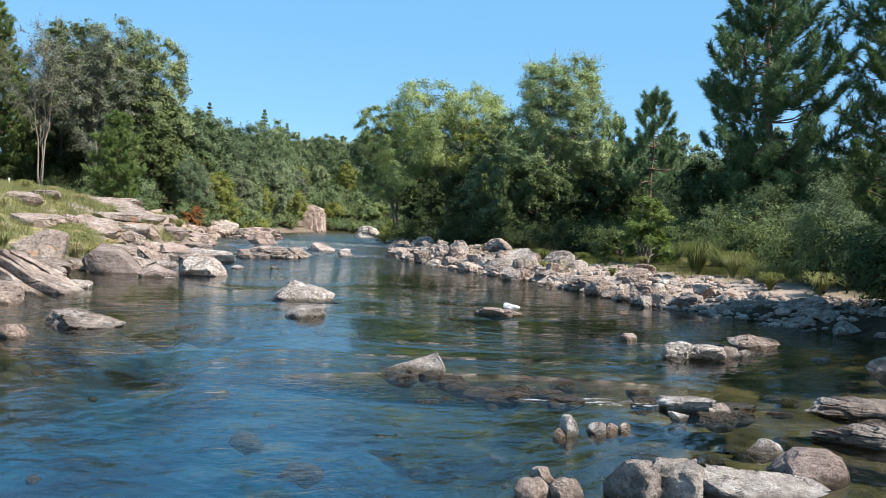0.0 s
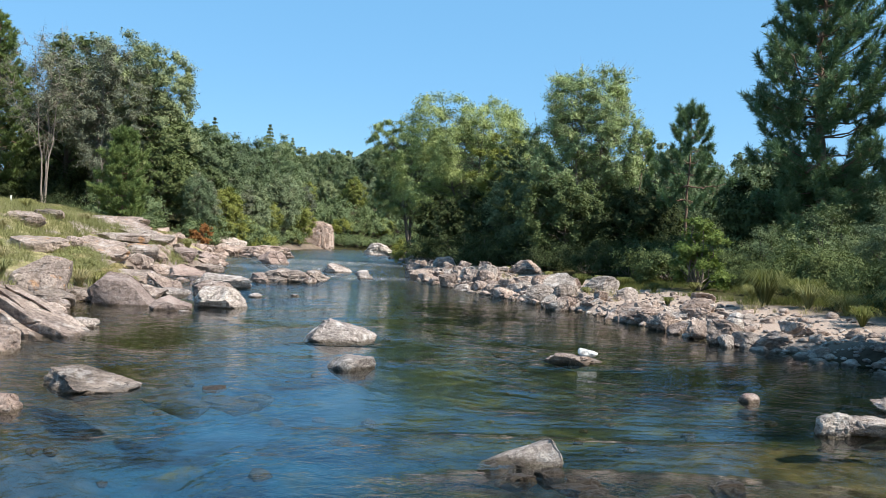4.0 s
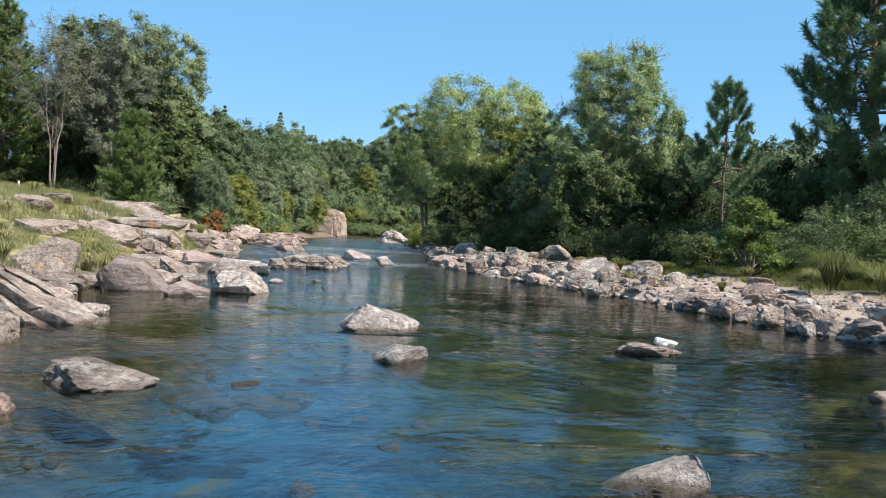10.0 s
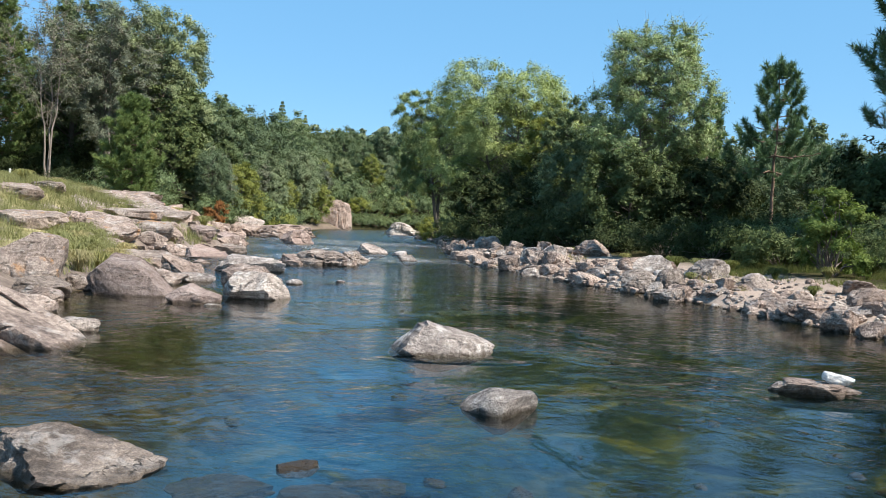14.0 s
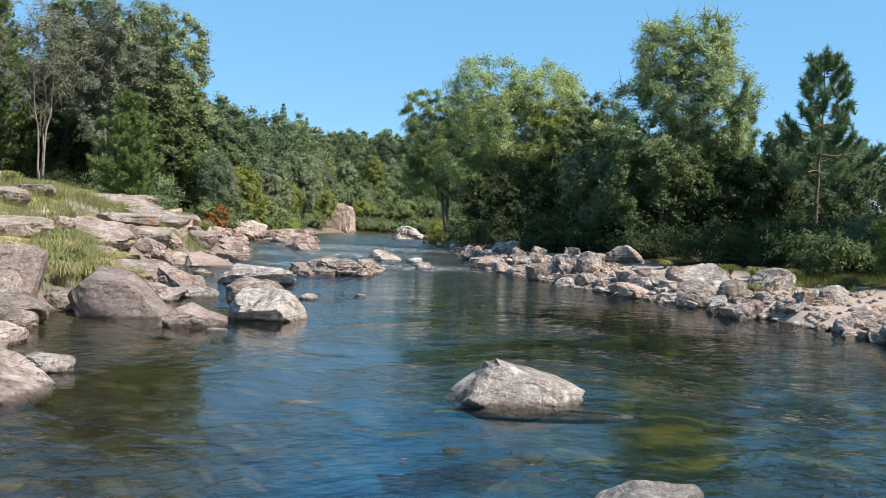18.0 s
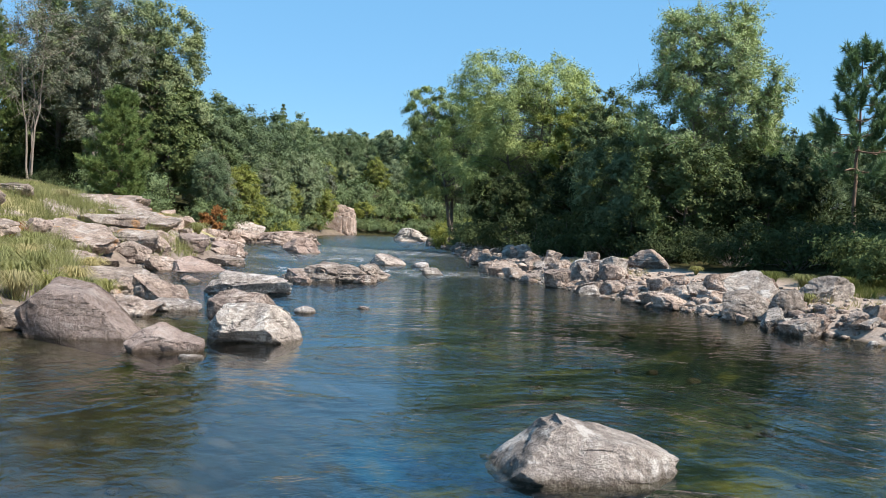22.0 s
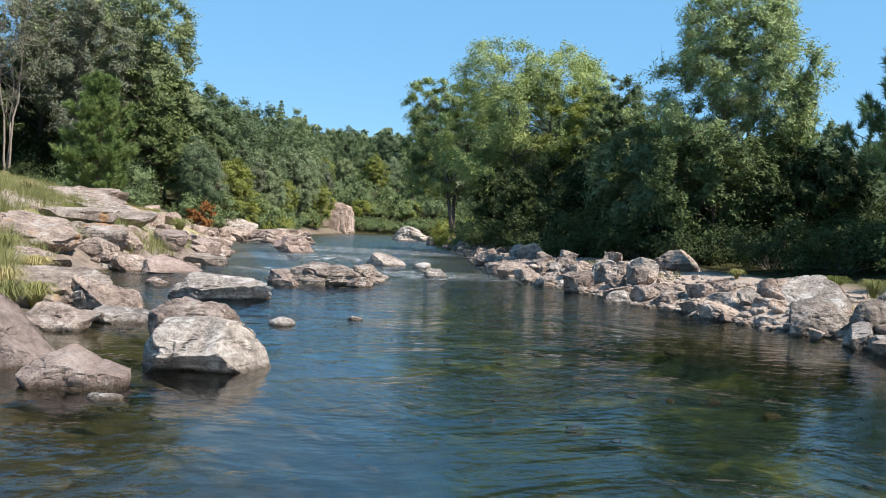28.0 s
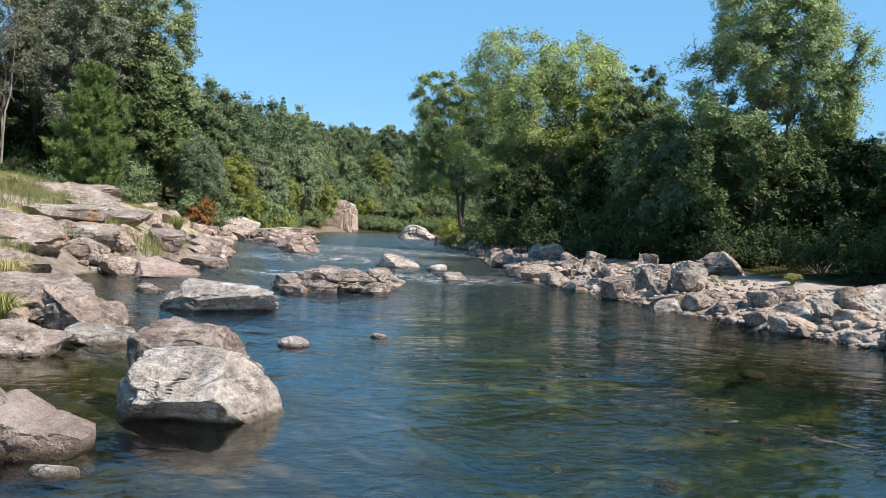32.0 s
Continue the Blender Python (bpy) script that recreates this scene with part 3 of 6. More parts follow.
def sphere(level):
    if level not in SPHERES:
        bm = bmesh.new()
        bmesh.ops.create_icosphere(bm, subdivisions=level, radius=1)
        SPHERES[level] = (np.array([v.co[:] for v in bm.verts]), np.array([[v.index for v in f.verts] for f in bm.faces]))
        bm.free()
    return SPHERES[level]


def rock_mesh(seed, size, mat, level=5, cuts=9, rough=0.06, layers=0.0, peak=(0, 0), flat=0.0, planes=(), ridges=0.0, box=0.88, waist=0.0, crag=1.0):
    """A boulder within a box of that size, its base at z 0: a ball cut by planes, given (nx, ny, nz, distance) and by chance, then
    weathered by noise. layers: steps of bedding; ridges: ribs that run down its face; waist: the height above which it has its full width,
    narrowing below; crag: how deep its clefts and ledges are."""
    rng = np.random.default_rng(seed)
    v, f = sphere(level)
    v = v.copy()
    v = np.sign(v) * np.abs(v) ** box
    v = v + 0.10 * np.stack([vnoise(v * 1.1 + seed), vnoise(v * 1.1 + seed + 7), vnoise(v * 1.1 + seed + 13)], 1)
    faces = [(unit(np.array(p[:3], float)), p[3]) for p in planes]
    for k in range(cuts):
        faces.append((unit(rng.normal(size=3) * np.array([1, 1, 0.8])), rng.uniform(0.46, 0.80)))
    for n, d in faces:
        over = np.clip(v @ n - d - 0.05 * vnoise(v * 2.4 + seed), 0, None)
        v = v - over[:, None] * n * 0.97
    if flat:
        v[:, 2] = np.where(v[:, 2] > flat, flat + (v[:, 2] - flat) * 0.15, v[:, 2])
    chip = np.abs(vnoise(v * 2.6 + seed * 1.7))
    v = v + unit(v) * (rough * fbm(v * 1.6 + seed * 3.1, 7) + rough * 0.5 * np.abs(fbm(v * 4.5 + seed, 4)) - rough * 1.3 * np.clip(0.18 - chip, 0, 1) / 0.18)[:, None]
    if crag:
        cleft = np.abs(vnoise(v * np.array([2.2, 2.2, 3.4]) + 0.5 * vnoise(v * 3.0 + seed)[:, None] + seed * 2.3))
        v = v - unit(v) * (crag * 0.085 * np.clip(0.09 - cleft, 0, 1) / 0.09 * (vnoise(v * 0.9 + seed * 5) > -0.25))[:, None]
        q = (v @ unit(np.array([0.35, 0.2, 1.0]))) * 4.2 + 0.9 * vnoise(v * 1.3 + seed) + seed * 0.37
        v[:, :2] *= (1 + crag * 0.02 * (np.minimum((q % 1) * 2.5, 1) - 0.7) * (np.abs(v[:, 2:3]) < 0.8)[:, 0])[:, None]
    if layers:
        q = v[:, 2] * 2.6 + 1.1 * vnoise(v * 1.1 + seed) + 0.9 * v[:, 0] + 0.5 * v[:, 1]
        v[:, :2] *= (1 + layers * (np.minimum((q % 1) * 3, 1) - 0.7))[:, None]
    if ridges:
        q = (v[:, 2] + v[:, 0] * 0.62) * 3.4 + 0.35 * vnoise(v * 1.4 + seed)
        v += np.array([0.2, -0.8, 0.5]) * (ridges * (np.abs((q % 1) * 2 - 1) ** 0.7 - 0.6) * (v[:, 1] < 0.4))[:, None]
    lo, hi = v.min(0), v.max(0)
    v = (v - lo) / (hi - lo)
    t = smooth01(v[:, 2])
    v[:, 0] += peak[0] * (t - 0.4) * 0.5
    v[:, 1] += peak[1] * (t - 0.4) * 0.5
    v = (v - np.array([0.5, 0.5, 0.0])) * np.array(size)
    if waist:
        v[:, :2] *= (1 - 0.5 * smooth01((waist - 0.03 - v[:, 2]) / waist))[:, None]
        dry = v[v[:, 2] > waist]
        for i in (0, 1):
            lo, hi = dry[:, i].min(), dry[:, i].max()
            v[:, i] = (v[:, i] - (lo + hi) / 2) * min(1.3, size[i] / (hi - lo))
    me = mesh_from("boulder", v, f, mat, True)
    me.set_sharp_from_angle(angle=radians(28))
    return me


def boulder(name, x, y, w, h, d, label, seed, mat=None, turn=0.0, sink=None, base=0.0, tilt=(0, 0), group="", **how):
    """A boulder whose visible part is w wide, d deep, h high over base; the rest is sunk."""
    sink = 0.55 * h + 0.08 if sink is None else sink
    how.setdefault("level", 6 if w > 1.7 and y < 45 else 5 if w > 0.6 else 4)
    me = rock_mesh(seed, (w, d, h + sink), mat or ROCK, waist=sink if base < 0.12 else 0.0, **how)
    return thing(name, me, pose(x, y, base - sink, tilt[0], tilt[1], turn), label, "rock", group)

ROCK_CLIFF = rock_material("pink_cliff_rock", (0.19, 0.13, 0.105), (0.36, 0.275, 0.225), (0.52, 0.42, 0.36))
RIVER_ROCKS = "rocks standing in the river"
STONE = dict(level=4, cuts=6, rough=0.06, box=0.9, crag=0.5)
# x, y of the middle, width, height, depth, label, seed, and how it is shaped
boulder("boulder", -4.62, 28.5, 2.15, 0.63, 1.3, "pale grey peaked boulder alone in the river", 11, ROCK_PALE, group=RIVER_ROCKS, cuts=2, rough=0.035, level=6, crag=0.35, planes=((0.42, -0.05, 0.9, 0.12), (-0.80, -0.15, 0.55, 0.34), (0.05, -0.85, 0.55, 0.36), (-0.3, 0.8, 0.6, 0.40), (0.7, -0.6, 0.4, 0.5)))
boulder("boulder", -3.72, 23.2, 1.12, 0.30, 0.75, "smooth pinkish boulder low in the river", 12, ROCK_PALE, group=RIVER_ROCKS, cuts=2, rough=0.02, crag=0.1, level=5, sink=0.35, box=1.0, planes=((0.05, -0.15, 1, 0.5), (-0.6, -0.2, 0.7, 0.6)))
perch = boulder("flat_rock", 1.75, 25.6, 1.5, 0.20, 0.75, "flat wet rock just above the water", 13, ROCK, group=RIVER_ROCKS, cuts=14, rough=0.09, planes=((0, -0.1, 1, 0.25),))
boulder("white_stone", 2.12, 25.55, 0.50, 0.20, 0.28, "smooth white quartz stone lying on a flat rock", 14, QUARTZ, base=0.17, sink=0.03, level=4, cuts=7, rough=0.08, planes=((0.35, 0, 0.9, 0.3),))
boulder("boulder", -8.35, 19.7, 1.95, 0.35, 1.3, "grey-brown slab boulder tilted down to the water", 15, ROCK_BANDED, group=RIVER_ROCKS, cuts=5, level=5, planes=((0.36, -0.25, 0.9, 0.08), (-0.2, -0.2, 1, 0.35), (-0.9, -0.3, 0.2, 0.7)))
boulder("rock", -6.05, 20.1, 0.42, 0.05, 0.35, "brown rock awash in a ripple", 16, ROCK_WET, group=RIVER_ROCKS, level=4)
for k, (x, y, w) in enumerate([(-6.6, 19.8, 1.0), (-5.7, 19.5, 0.9), (-5.2, 20.0, 0.7), (-6.3, 19.2, 0.8)]):
    boulder("rock", x, y, w, 0.08, w * 0.7, "dark rock just under the water", 266 + k, ROCK_WET, group=RIVER_ROCKS, level=4, base=-0.13, sink=0.3)
boulder("rock", -8.85, 17.5, 0.62, 0.27, 0.5, "small brown rounded rock in the water", 17, ROCK, group=RIVER_ROCKS)
boulder("boulder", -0.40, 15.55, 1.05, 0.32, 0.6, "tan wedge-shaped rock leaning out of a riffle", 18, ROCK_PALE, group=RIVER_ROCKS, cuts=2, level=5, rough=0.03, crag=0.25, planes=((-0.50, 0.1, 0.86, 0.0), (-0.35, -0.8, 0.5, 0.15), (0.95, 0, 0.25, 0.6)))
boulder("rock", 4.60, 20.8, 0.42, 0.16, 0.32, "small grey stone standing in the water", 19, ROCK, group=RIVER_ROCKS, **STONE)
boulder("boulder", 5.05, 18.05, 0.75, 0.36, 0.6, "pale cracked rock beside a flat one", 20, ROCK_PALE, group=RIVER_ROCKS)
boulder("boulder", 5.55, 18.0, 0.95, 0.30, 0.65, "pale flat-topped rock in the shallows", 21, ROCK_PALE, group=RIVER_ROCKS, flat=0.4)
boulder("rock", 6.25, 18.35, 0.52, 0.23, 0.4, "dark wet rock in the shallows", 22, ROCK, group=RIVER_ROCKS)
boulder("rock", 6.66, 18.6, 0.30, 0.15, 0.25, "small pink stone in the shallows", 23, ROCK_PALE, group=RIVER_ROCKS, **STONE)
boulder("boulder", 7.5, 20.3, 1.2, 0.29, 0.8, "low dark rounded rock in the shade", 24, ROCK, group=RIVER_ROCKS)
boulder("rock", 8.29, 18.4, 0.42, 0.06, 0.35, "greenish stone awash in the shallows", 25, ROCK, group=RIVER_ROCKS, **STONE)
boulder("boulder", 8.85, 16.9, 0.75, 0.33, 0.55, "grey angular rock in the shallows", 26, ROCK, group=RIVER_ROCKS)
boulder("boulder", 3.72, 12.65, 0.85, 0.20, 0.5, "flat tan rock with a notch", 27, ROCK_PALE, group=RIVER_ROCKS, flat=0.3)
boulder("rock", 4.15, 12.55, 0.36, 0.15, 0.35, "tan stone beside a flat rock", 28, ROCK_PALE, group=RIVER_ROCKS, **STONE)
boulder("rock", 3.43, 12.1, 0.30, 0.10, 0.22, "pale stone low in the water", 29, ROCK_PALE, group=RIVER_ROCKS, **STONE)
boulder("rock", 1.70, 10.9, 0.24, 0.25, 0.24, "upright tan stone in the riffle", 30, ROCK_PALE, group=RIVER_ROCKS, **STONE)
boulder("rock", 1.55, 10.75, 0.16, 0.11, 0.18, "small wet stone in the riffle", 31, ROCK, group=RIVER_ROCKS, **STONE)
boulder("rock", 2.08, 11.0, 0.26, 0.15, 0.22, "tan rounded stone in the riffle", 32, ROCK_PALE, group=RIVER_ROCKS, **STONE)
boulder("rock", 2.28, 11.1, 0.2, 0.11, 0.2, "dark wet stone in the riffle", 33, ROCK, group=RIVER_ROCKS, **STONE)
boulder("rock", 2.48, 11.2, 0.18, 0.10, 0.2, "dark wet stone in the riffle", 34, ROCK, group=RIVER_ROCKS, **STONE)
boulder("rock", 4.04, 10.4, 0.45, 0.15, 0.3, "small tan rock in the shallows", 35, ROCK_PALE, group=RIVER_ROCKS, **STONE)
boulder("boulder", 4.12, 9.4, 0.82, 0.30, 0.6, "rounded tan boulder with a pale vein", 36, ROCK_PINK, group=RIVER_ROCKS, cuts=3, rough=0.03, crag=0.3, level=6)
boulder("boulder", 3.32, 8.6, 1.3, 0.24, 0.6, "long sloping tan slab in the shallows", 37, ROCK_PALE, group=RIVER_ROCKS, turn=-22, cuts=5, rough=0.05, crag=0.6, level=6, planes=((0.3, -0.35, 0.9, 0.05),))
boulder("boulder", 1.95, 8.35, 0.55, 0.40, 0.5, "grey rugged cracked rock in the shallows", 38, ROCK_PALE, group=RIVER_ROCKS, cuts=7, rough=0.07, crag=1.6)
boulder("boulder", 2.36, 8.4, 0.55, 0.38, 0.6, "grey blocky rock split from its neighbour", 39, ROCK_PALE, group=RIVER_ROCKS, flat=0.5, cuts=7, rough=0.07, crag=1.6)
boulder("rock", 1.12, 8.85, 0.26, 0.14, 0.25, "small grey stone in the shallows", 40, ROCK, group=RIVER_ROCKS, **STONE)
boulder("rock", 0.95, 8.2, 0.36, 0.20, 0.3, "grey rounded stone in the shallows", 41, ROCK, group=RIVER_ROCKS, **STONE)
boulder("rock", 1.28, 8.25, 0.36, 0.20, 0.3, "grey stone leaning on another", 42, ROCK, group=RIVER_ROCKS, **STONE)
boulder("boulder", 6.35, 12.7, 1.8, 0.27, 0.7, "dark jagged ledge at the water", 43, ROCK_DARK, group=RIVER_ROCKS, cuts=8, rough=0.13, crag=1.8, turn=-8, level=6)
boulder("boulder", 5.85, 11.0, 1.9, 0.36, 0.9, "dark rugged rock ledge in the shallows", 44, ROCK_DARK, group=RIVER_ROCKS, cuts=8, rough=0.13, crag=1.8, turn=-25, level=6)
boulder("boulder", 6.4, 9.6, 1.2, 0.3, 0.8, "dark rugged rock in the shallows", 45, ROCK_DARK, group=RIVER_ROCKS, cuts=14, rough=0.12)

riffle = np.random.default_rng(240)
for k in range(30):
    u, w = riffle.random(), riffle.uniform(0.28, 0.62)
    x, y = -0.9 + 5.6 * u + riffle.normal() * 0.3, 14.9 - 2.3 * u + riffle.normal() * 0.42
    boulder("rock", x, y, w, riffle.uniform(0.02, 0.085), w * 0.7, "dark wet rock awash in the riffle", 240 + k, ROCK_WET, group=RIVER_ROCKS, level=4, cuts=9, rough=0.12, sink=0.22)
for k, (x, y, w) in enumerate([(-1.6, 10.2, 0.5), (-2.6, 11.6, 0.45), (3.6, 11.3, 0.5), (4.3, 11.6, 0.42), (4.4, 13.9, 0.6), (2.9, 11.6, 0.4), (5.2, 12.4, 0.5)]):
    boulder("rock", x, y, w, 0.12, w * 0.7, "tan stone lying under the clear shallow water", 280 + k, ROCK_BED, group=RIVER_ROCKS, level=4, cuts=4, base=-0.42, sink=0.2, crag=0.4)

# left bank, by the water
LEFT_ROCKS = "boulders along the grassy bank"
boulder("tilted_slab", -13.3, 27.6, 3.1, 1.35, 2.2, "large tilted slab of ribbed grey-brown rock", 50, ROCK, group=LEFT_ROCKS, cuts=2, level=6, rough=0.035, ridges=0.26, planes=((0.62, 0.0, 0.78, 0.08), (0.2, -0.8, 0.55, 0.30), (1, -0.2, 0.2, 0.8)))
boulder("boulder", -12.7, 24.2, 1.7, 0.6, 1.4, "grey boulder at the water below a tilted slab", 51, ROCK, group=LEFT_ROCKS)
boulder("rock", -12.55, 29.5, 0.9, 0.28, 0.7, "flat pale rock in the shallows", 52, ROCK_PALE, group=LEFT_ROCKS, flat=0.3)
boulder("boulder", -17.6, 37.5, 2.5, 1.55, 2.2, "big pale boulder with orange lichen in the grass", 53, ROCK_LICHEN, group=LEFT_ROCKS, base=0.3, sink=1.0, cuts=4, rough=0.035, crag=0.5, box=0.7, level=6)
boulder("boulder", -14.5, 37.6, 2.6, 1.27, 1.4, "big smooth pinkish block at the water", 54, ROCK_PINK, group=LEFT_ROCKS, cuts=4, level=6, rough=0.03, box=0.42, crag=0.3, planes=((0.12, -0.12, 1, 0.6), (0.15, -1, 0.15, 0.6), (-1, -0.15, -0.2, 0.62), (0.7, 0, 0.6, 0.6)))
boulder("boulder", -12.05, 36.1, 1.6, 0.52, 1.1, "low brown rounded boulder at the water", 55, ROCK_PINK, group=LEFT_ROCKS, cuts=3, rough=0.035, crag=0.5, planes=((0.35, -0.2, 0.9, 0.42), (-0.3, -0.6, 0.7, 0.6)))
boulder("rock", -11.25, 35.2, 0.5, 0.08, 0.3, "flat grey stone at the foot of a boulder", 262, ROCK_PALE, group=LEFT_ROCKS, cuts=2, rough=0.03, level=4, crag=0.0)
boulder("boulder", -10.65, 37.9, 2.1, 0.84, 1.5, "big pale faceted boulder with dark undercut", 56, ROCK_PALE, group=LEFT_ROCKS, cuts=4, level=6, rough=0.04, box=0.75, crag=0.6, planes=((-0.05, 0.05, 1, 0.55), (-0.1, -0.72, 0.7, 0.36), (0, -0.75, -0.65, 0.42), (0.8, -0.35, 0.3, 0.52), (0.3, -0.9, -0.1, 0.6), (-0.8, -0.4, 0.1, 0.62)))
boulder("boulder", -11.3, 39.7, 1.9, 0.98, 1.3, "grey layered boulder behind a pale one", 57, ROCK, group=LEFT_ROCKS, cuts=7, level=5, layers=0.02, planes=((-0.1, -0.2, 1, 0.5),))
boulder("flat_boulder", -13.75, 49.9, 3.3, 0.78, 1.7, "long flat-topped tan rock in the river", 58, ROCK_PALE, group=LEFT_ROCKS, cuts=5, level=5, layers=0.05, rough=0.10, planes=((0.12, -0.25, 1, 0.38), (-0.6, -0.3, 0.7, 0.55), (0.6, -0.5, -0.5, 0.5)))
boulder("rock", -10.6, 43.95, 0.66, 0.20, 0.45, "small smooth grey rock alone in the river", 59, ROCK_PALE, group=RIVER_ROCKS, cuts=0, rough=0.03, crag=0.0, box=1.0, sink=0.12)
boulder("rock", -9.04, 45.7, 0.38, 0.09, 0.3, "small stone awash in the river", 60, ROCK, group=RIVER_ROCKS, level=4, cuts=12)
boulder("boulder", -11.7, 57.6, 3.4, 0.85, 2.2, "broad layered rock in mid-river", 61, ROCK_BANDED, group=RIVER_ROCKS, cuts=12, level=5, layers=0.08, rough=0.14, planes=((0.1, -0.35, 1, 0.34), (0.2, -0.7, 0.6, 0.45)))
boulder("rock", -13.2, 57.2, 1.4, 0.55, 1.0, "brown slab leaning on a broad rock", 260, ROCK, group=RIVER_ROCKS, planes=((0.4, -0.3, 0.9, 0.1),))
boulder("rock", -10.2, 56.9, 1.1, 0.4, 0.8, "low grey rock beside a broad one", 261, ROCK, group=RIVER_ROCKS)
boulder("boulder", -10.3, 60.0, 2.0, 0.72, 1.6, "brown rounded rock beside a broad one", 62, ROCK_BANDED, group=RIVER_ROCKS, cuts=12, rough=0.12)
boulder("rock", -12.85, 55.8, 0.95, 0.32, 0.7, "dark low rock in mid-river", 63, ROCK, group=RIVER_ROCKS)
boulder("rock", -14.1, 59.5, 0.9, 0.24, 0.6, "dark low rock in mid-river", 64, ROCK, group=RIVER_ROCKS)
boulder("boulder", -10.6, 73.8, 2.5, 0.77, 1.2, "white-faced pointed rock in mid-river", 65, ROCK_PALE, group=RIVER_ROCKS, cuts=6, planes=((0.5, -0.3, 0.8, 0.1), (-1, -0.2, 0.2, 0.5)))
boulder("rock", -8.4, 72.4, 1.1, 0.36, 0.7, "pale rock in the rapids", 66, ROCK_PALE, group=RIVER_ROCKS)
boulder("rock", -7.4, 65.1, 1.2, 0.40, 0.6, "tan rock in the rapids", 67, ROCK_PALE, group=RIVER_ROCKS)
boulder("rock", -17.3, 54.6, 1.0, 0.25, 0.7, "low grey rock at the bank", 69, ROCK, group=LEFT_ROCKS)
boulder("rock_shelf", -24.9, 112, 7.5, 1.5, 4, "broad low ledge of dark rock at the far bank", 70, ROCK, group=LEFT_ROCKS, flat=0.3, layers=0.05)
boulder("rock_shelf", -18.9, 89, 3.0, 1.3, 2.4, "sloping pinkish ledge in the river", 71, ROCK_PINK, group=LEFT_ROCKS, flat=0.5)
boulder("rock_shelf", -12.9, 150, 6.0, 2.1, 4, "broken ledge of pale rock at the far bank", 72, ROCK_PALE, flat=0.5, cuts=14, rough=0.12)
boulder("cliff", -30.2, 190, 7.6, 6.0, 5, "pinkish rock cliff standing at the far water", 78, ROCK_CLIFF, base=0.13, sink=2.5, cuts=0, rough=0.09, level=5, box=0.42, crag=1.8)

# ---------------------------------------------------------------- trees
def crown_mesh(rng, clumps, radii, count, size, mat, aspect=0.5, droop=0.0, squash=0.75, three=False, stretch=1.45, sprays=12, twigs=False):
    """One crown of many leaves along sprays that reach out of each clump; larger leaves inside, where they shade one another.
    With twigs, also the corners and faces of one thin blade a spray."""
    clumps, radii = np.asarray(clumps, float), np.asarray(radii, float)
    m = len(clumps)
    heart = np.array([clumps[:, 0].mean(), clumps[:, 1].mean(), clumps[:, 2].min() * 0.6 + clumps[:, 2].mean() * 0.4])
    axis_ = unit(clumps - heart + rng.normal(size=clumps.shape) * 0.25 * radii[:, None])
    way = unit(unit(rng.normal(size=(m, sprays, 3))) * 1.15 + axis_[:, None] * 0.75 + np.array([0, 0, 0.22]))
    reach = radii[:, None] * rng.uniform(0.55, 1.30, (m, sprays)) * (1 + (stretch - 1) * np.clip((way * axis_[:, None]).sum(2), 0, 1))
    w = radii ** 2
    pick = rng.choice(m, count, p=w / w.sum())
    spray = rng.integers(sprays, size=count)
    u = rng.random(count) ** 0.62
    d, ln = way[pick, spray], reach[pick, spray]
    off = d * (u * ln)[:, None] * np.array([1, 1, squash]) + rng.normal(size=(count, 3)) * (radii[pick] * (0.20 - 0.10 * u))[:, None]
    off[:, 2] -= (0.10 + droop) * ln * u * u * (0.6 + 0.8 * rng.random(count))
    c = clumps[pick] + off
    s = size * rng.uniform(0.6, 1.35, count) * np.where(u < 0.45, 1.45, 1.0)
    out = unit(d * 0.8 + axis_[pick] * 0.55 + np.array([0, 0, 0.3]))
    me = mesh_from("crown", *leaves(c, s, rng, aspect, droop * 0.6, out, three), mat)
    if not twigs:
        return me
    n = m * sprays
    return me, blades(np.repeat(clumps, sprays, 0), way.reshape(-1, 3) * np.array([1, 1, squash]), reach.ravel() * 1.05, np.full(n, 0.055), rng)


def bent(rng, a, b, n=6, sag=0.0, wander=0.04):
    a, b = np.asarray(a, float), np.asarray(b, float)
    t = np.linspace(0, 1, n)[:, None]
    p = a + (b - a) * t
    ln = np.linalg.norm(b - a)
    p = p + rng.normal(size=(n, 3)) * wander * ln * (t * (1 - t) * 4)
    p[:, 2] += sag * ln * (t[:, 0] * (1 - t[:, 0])) * 4
    return p


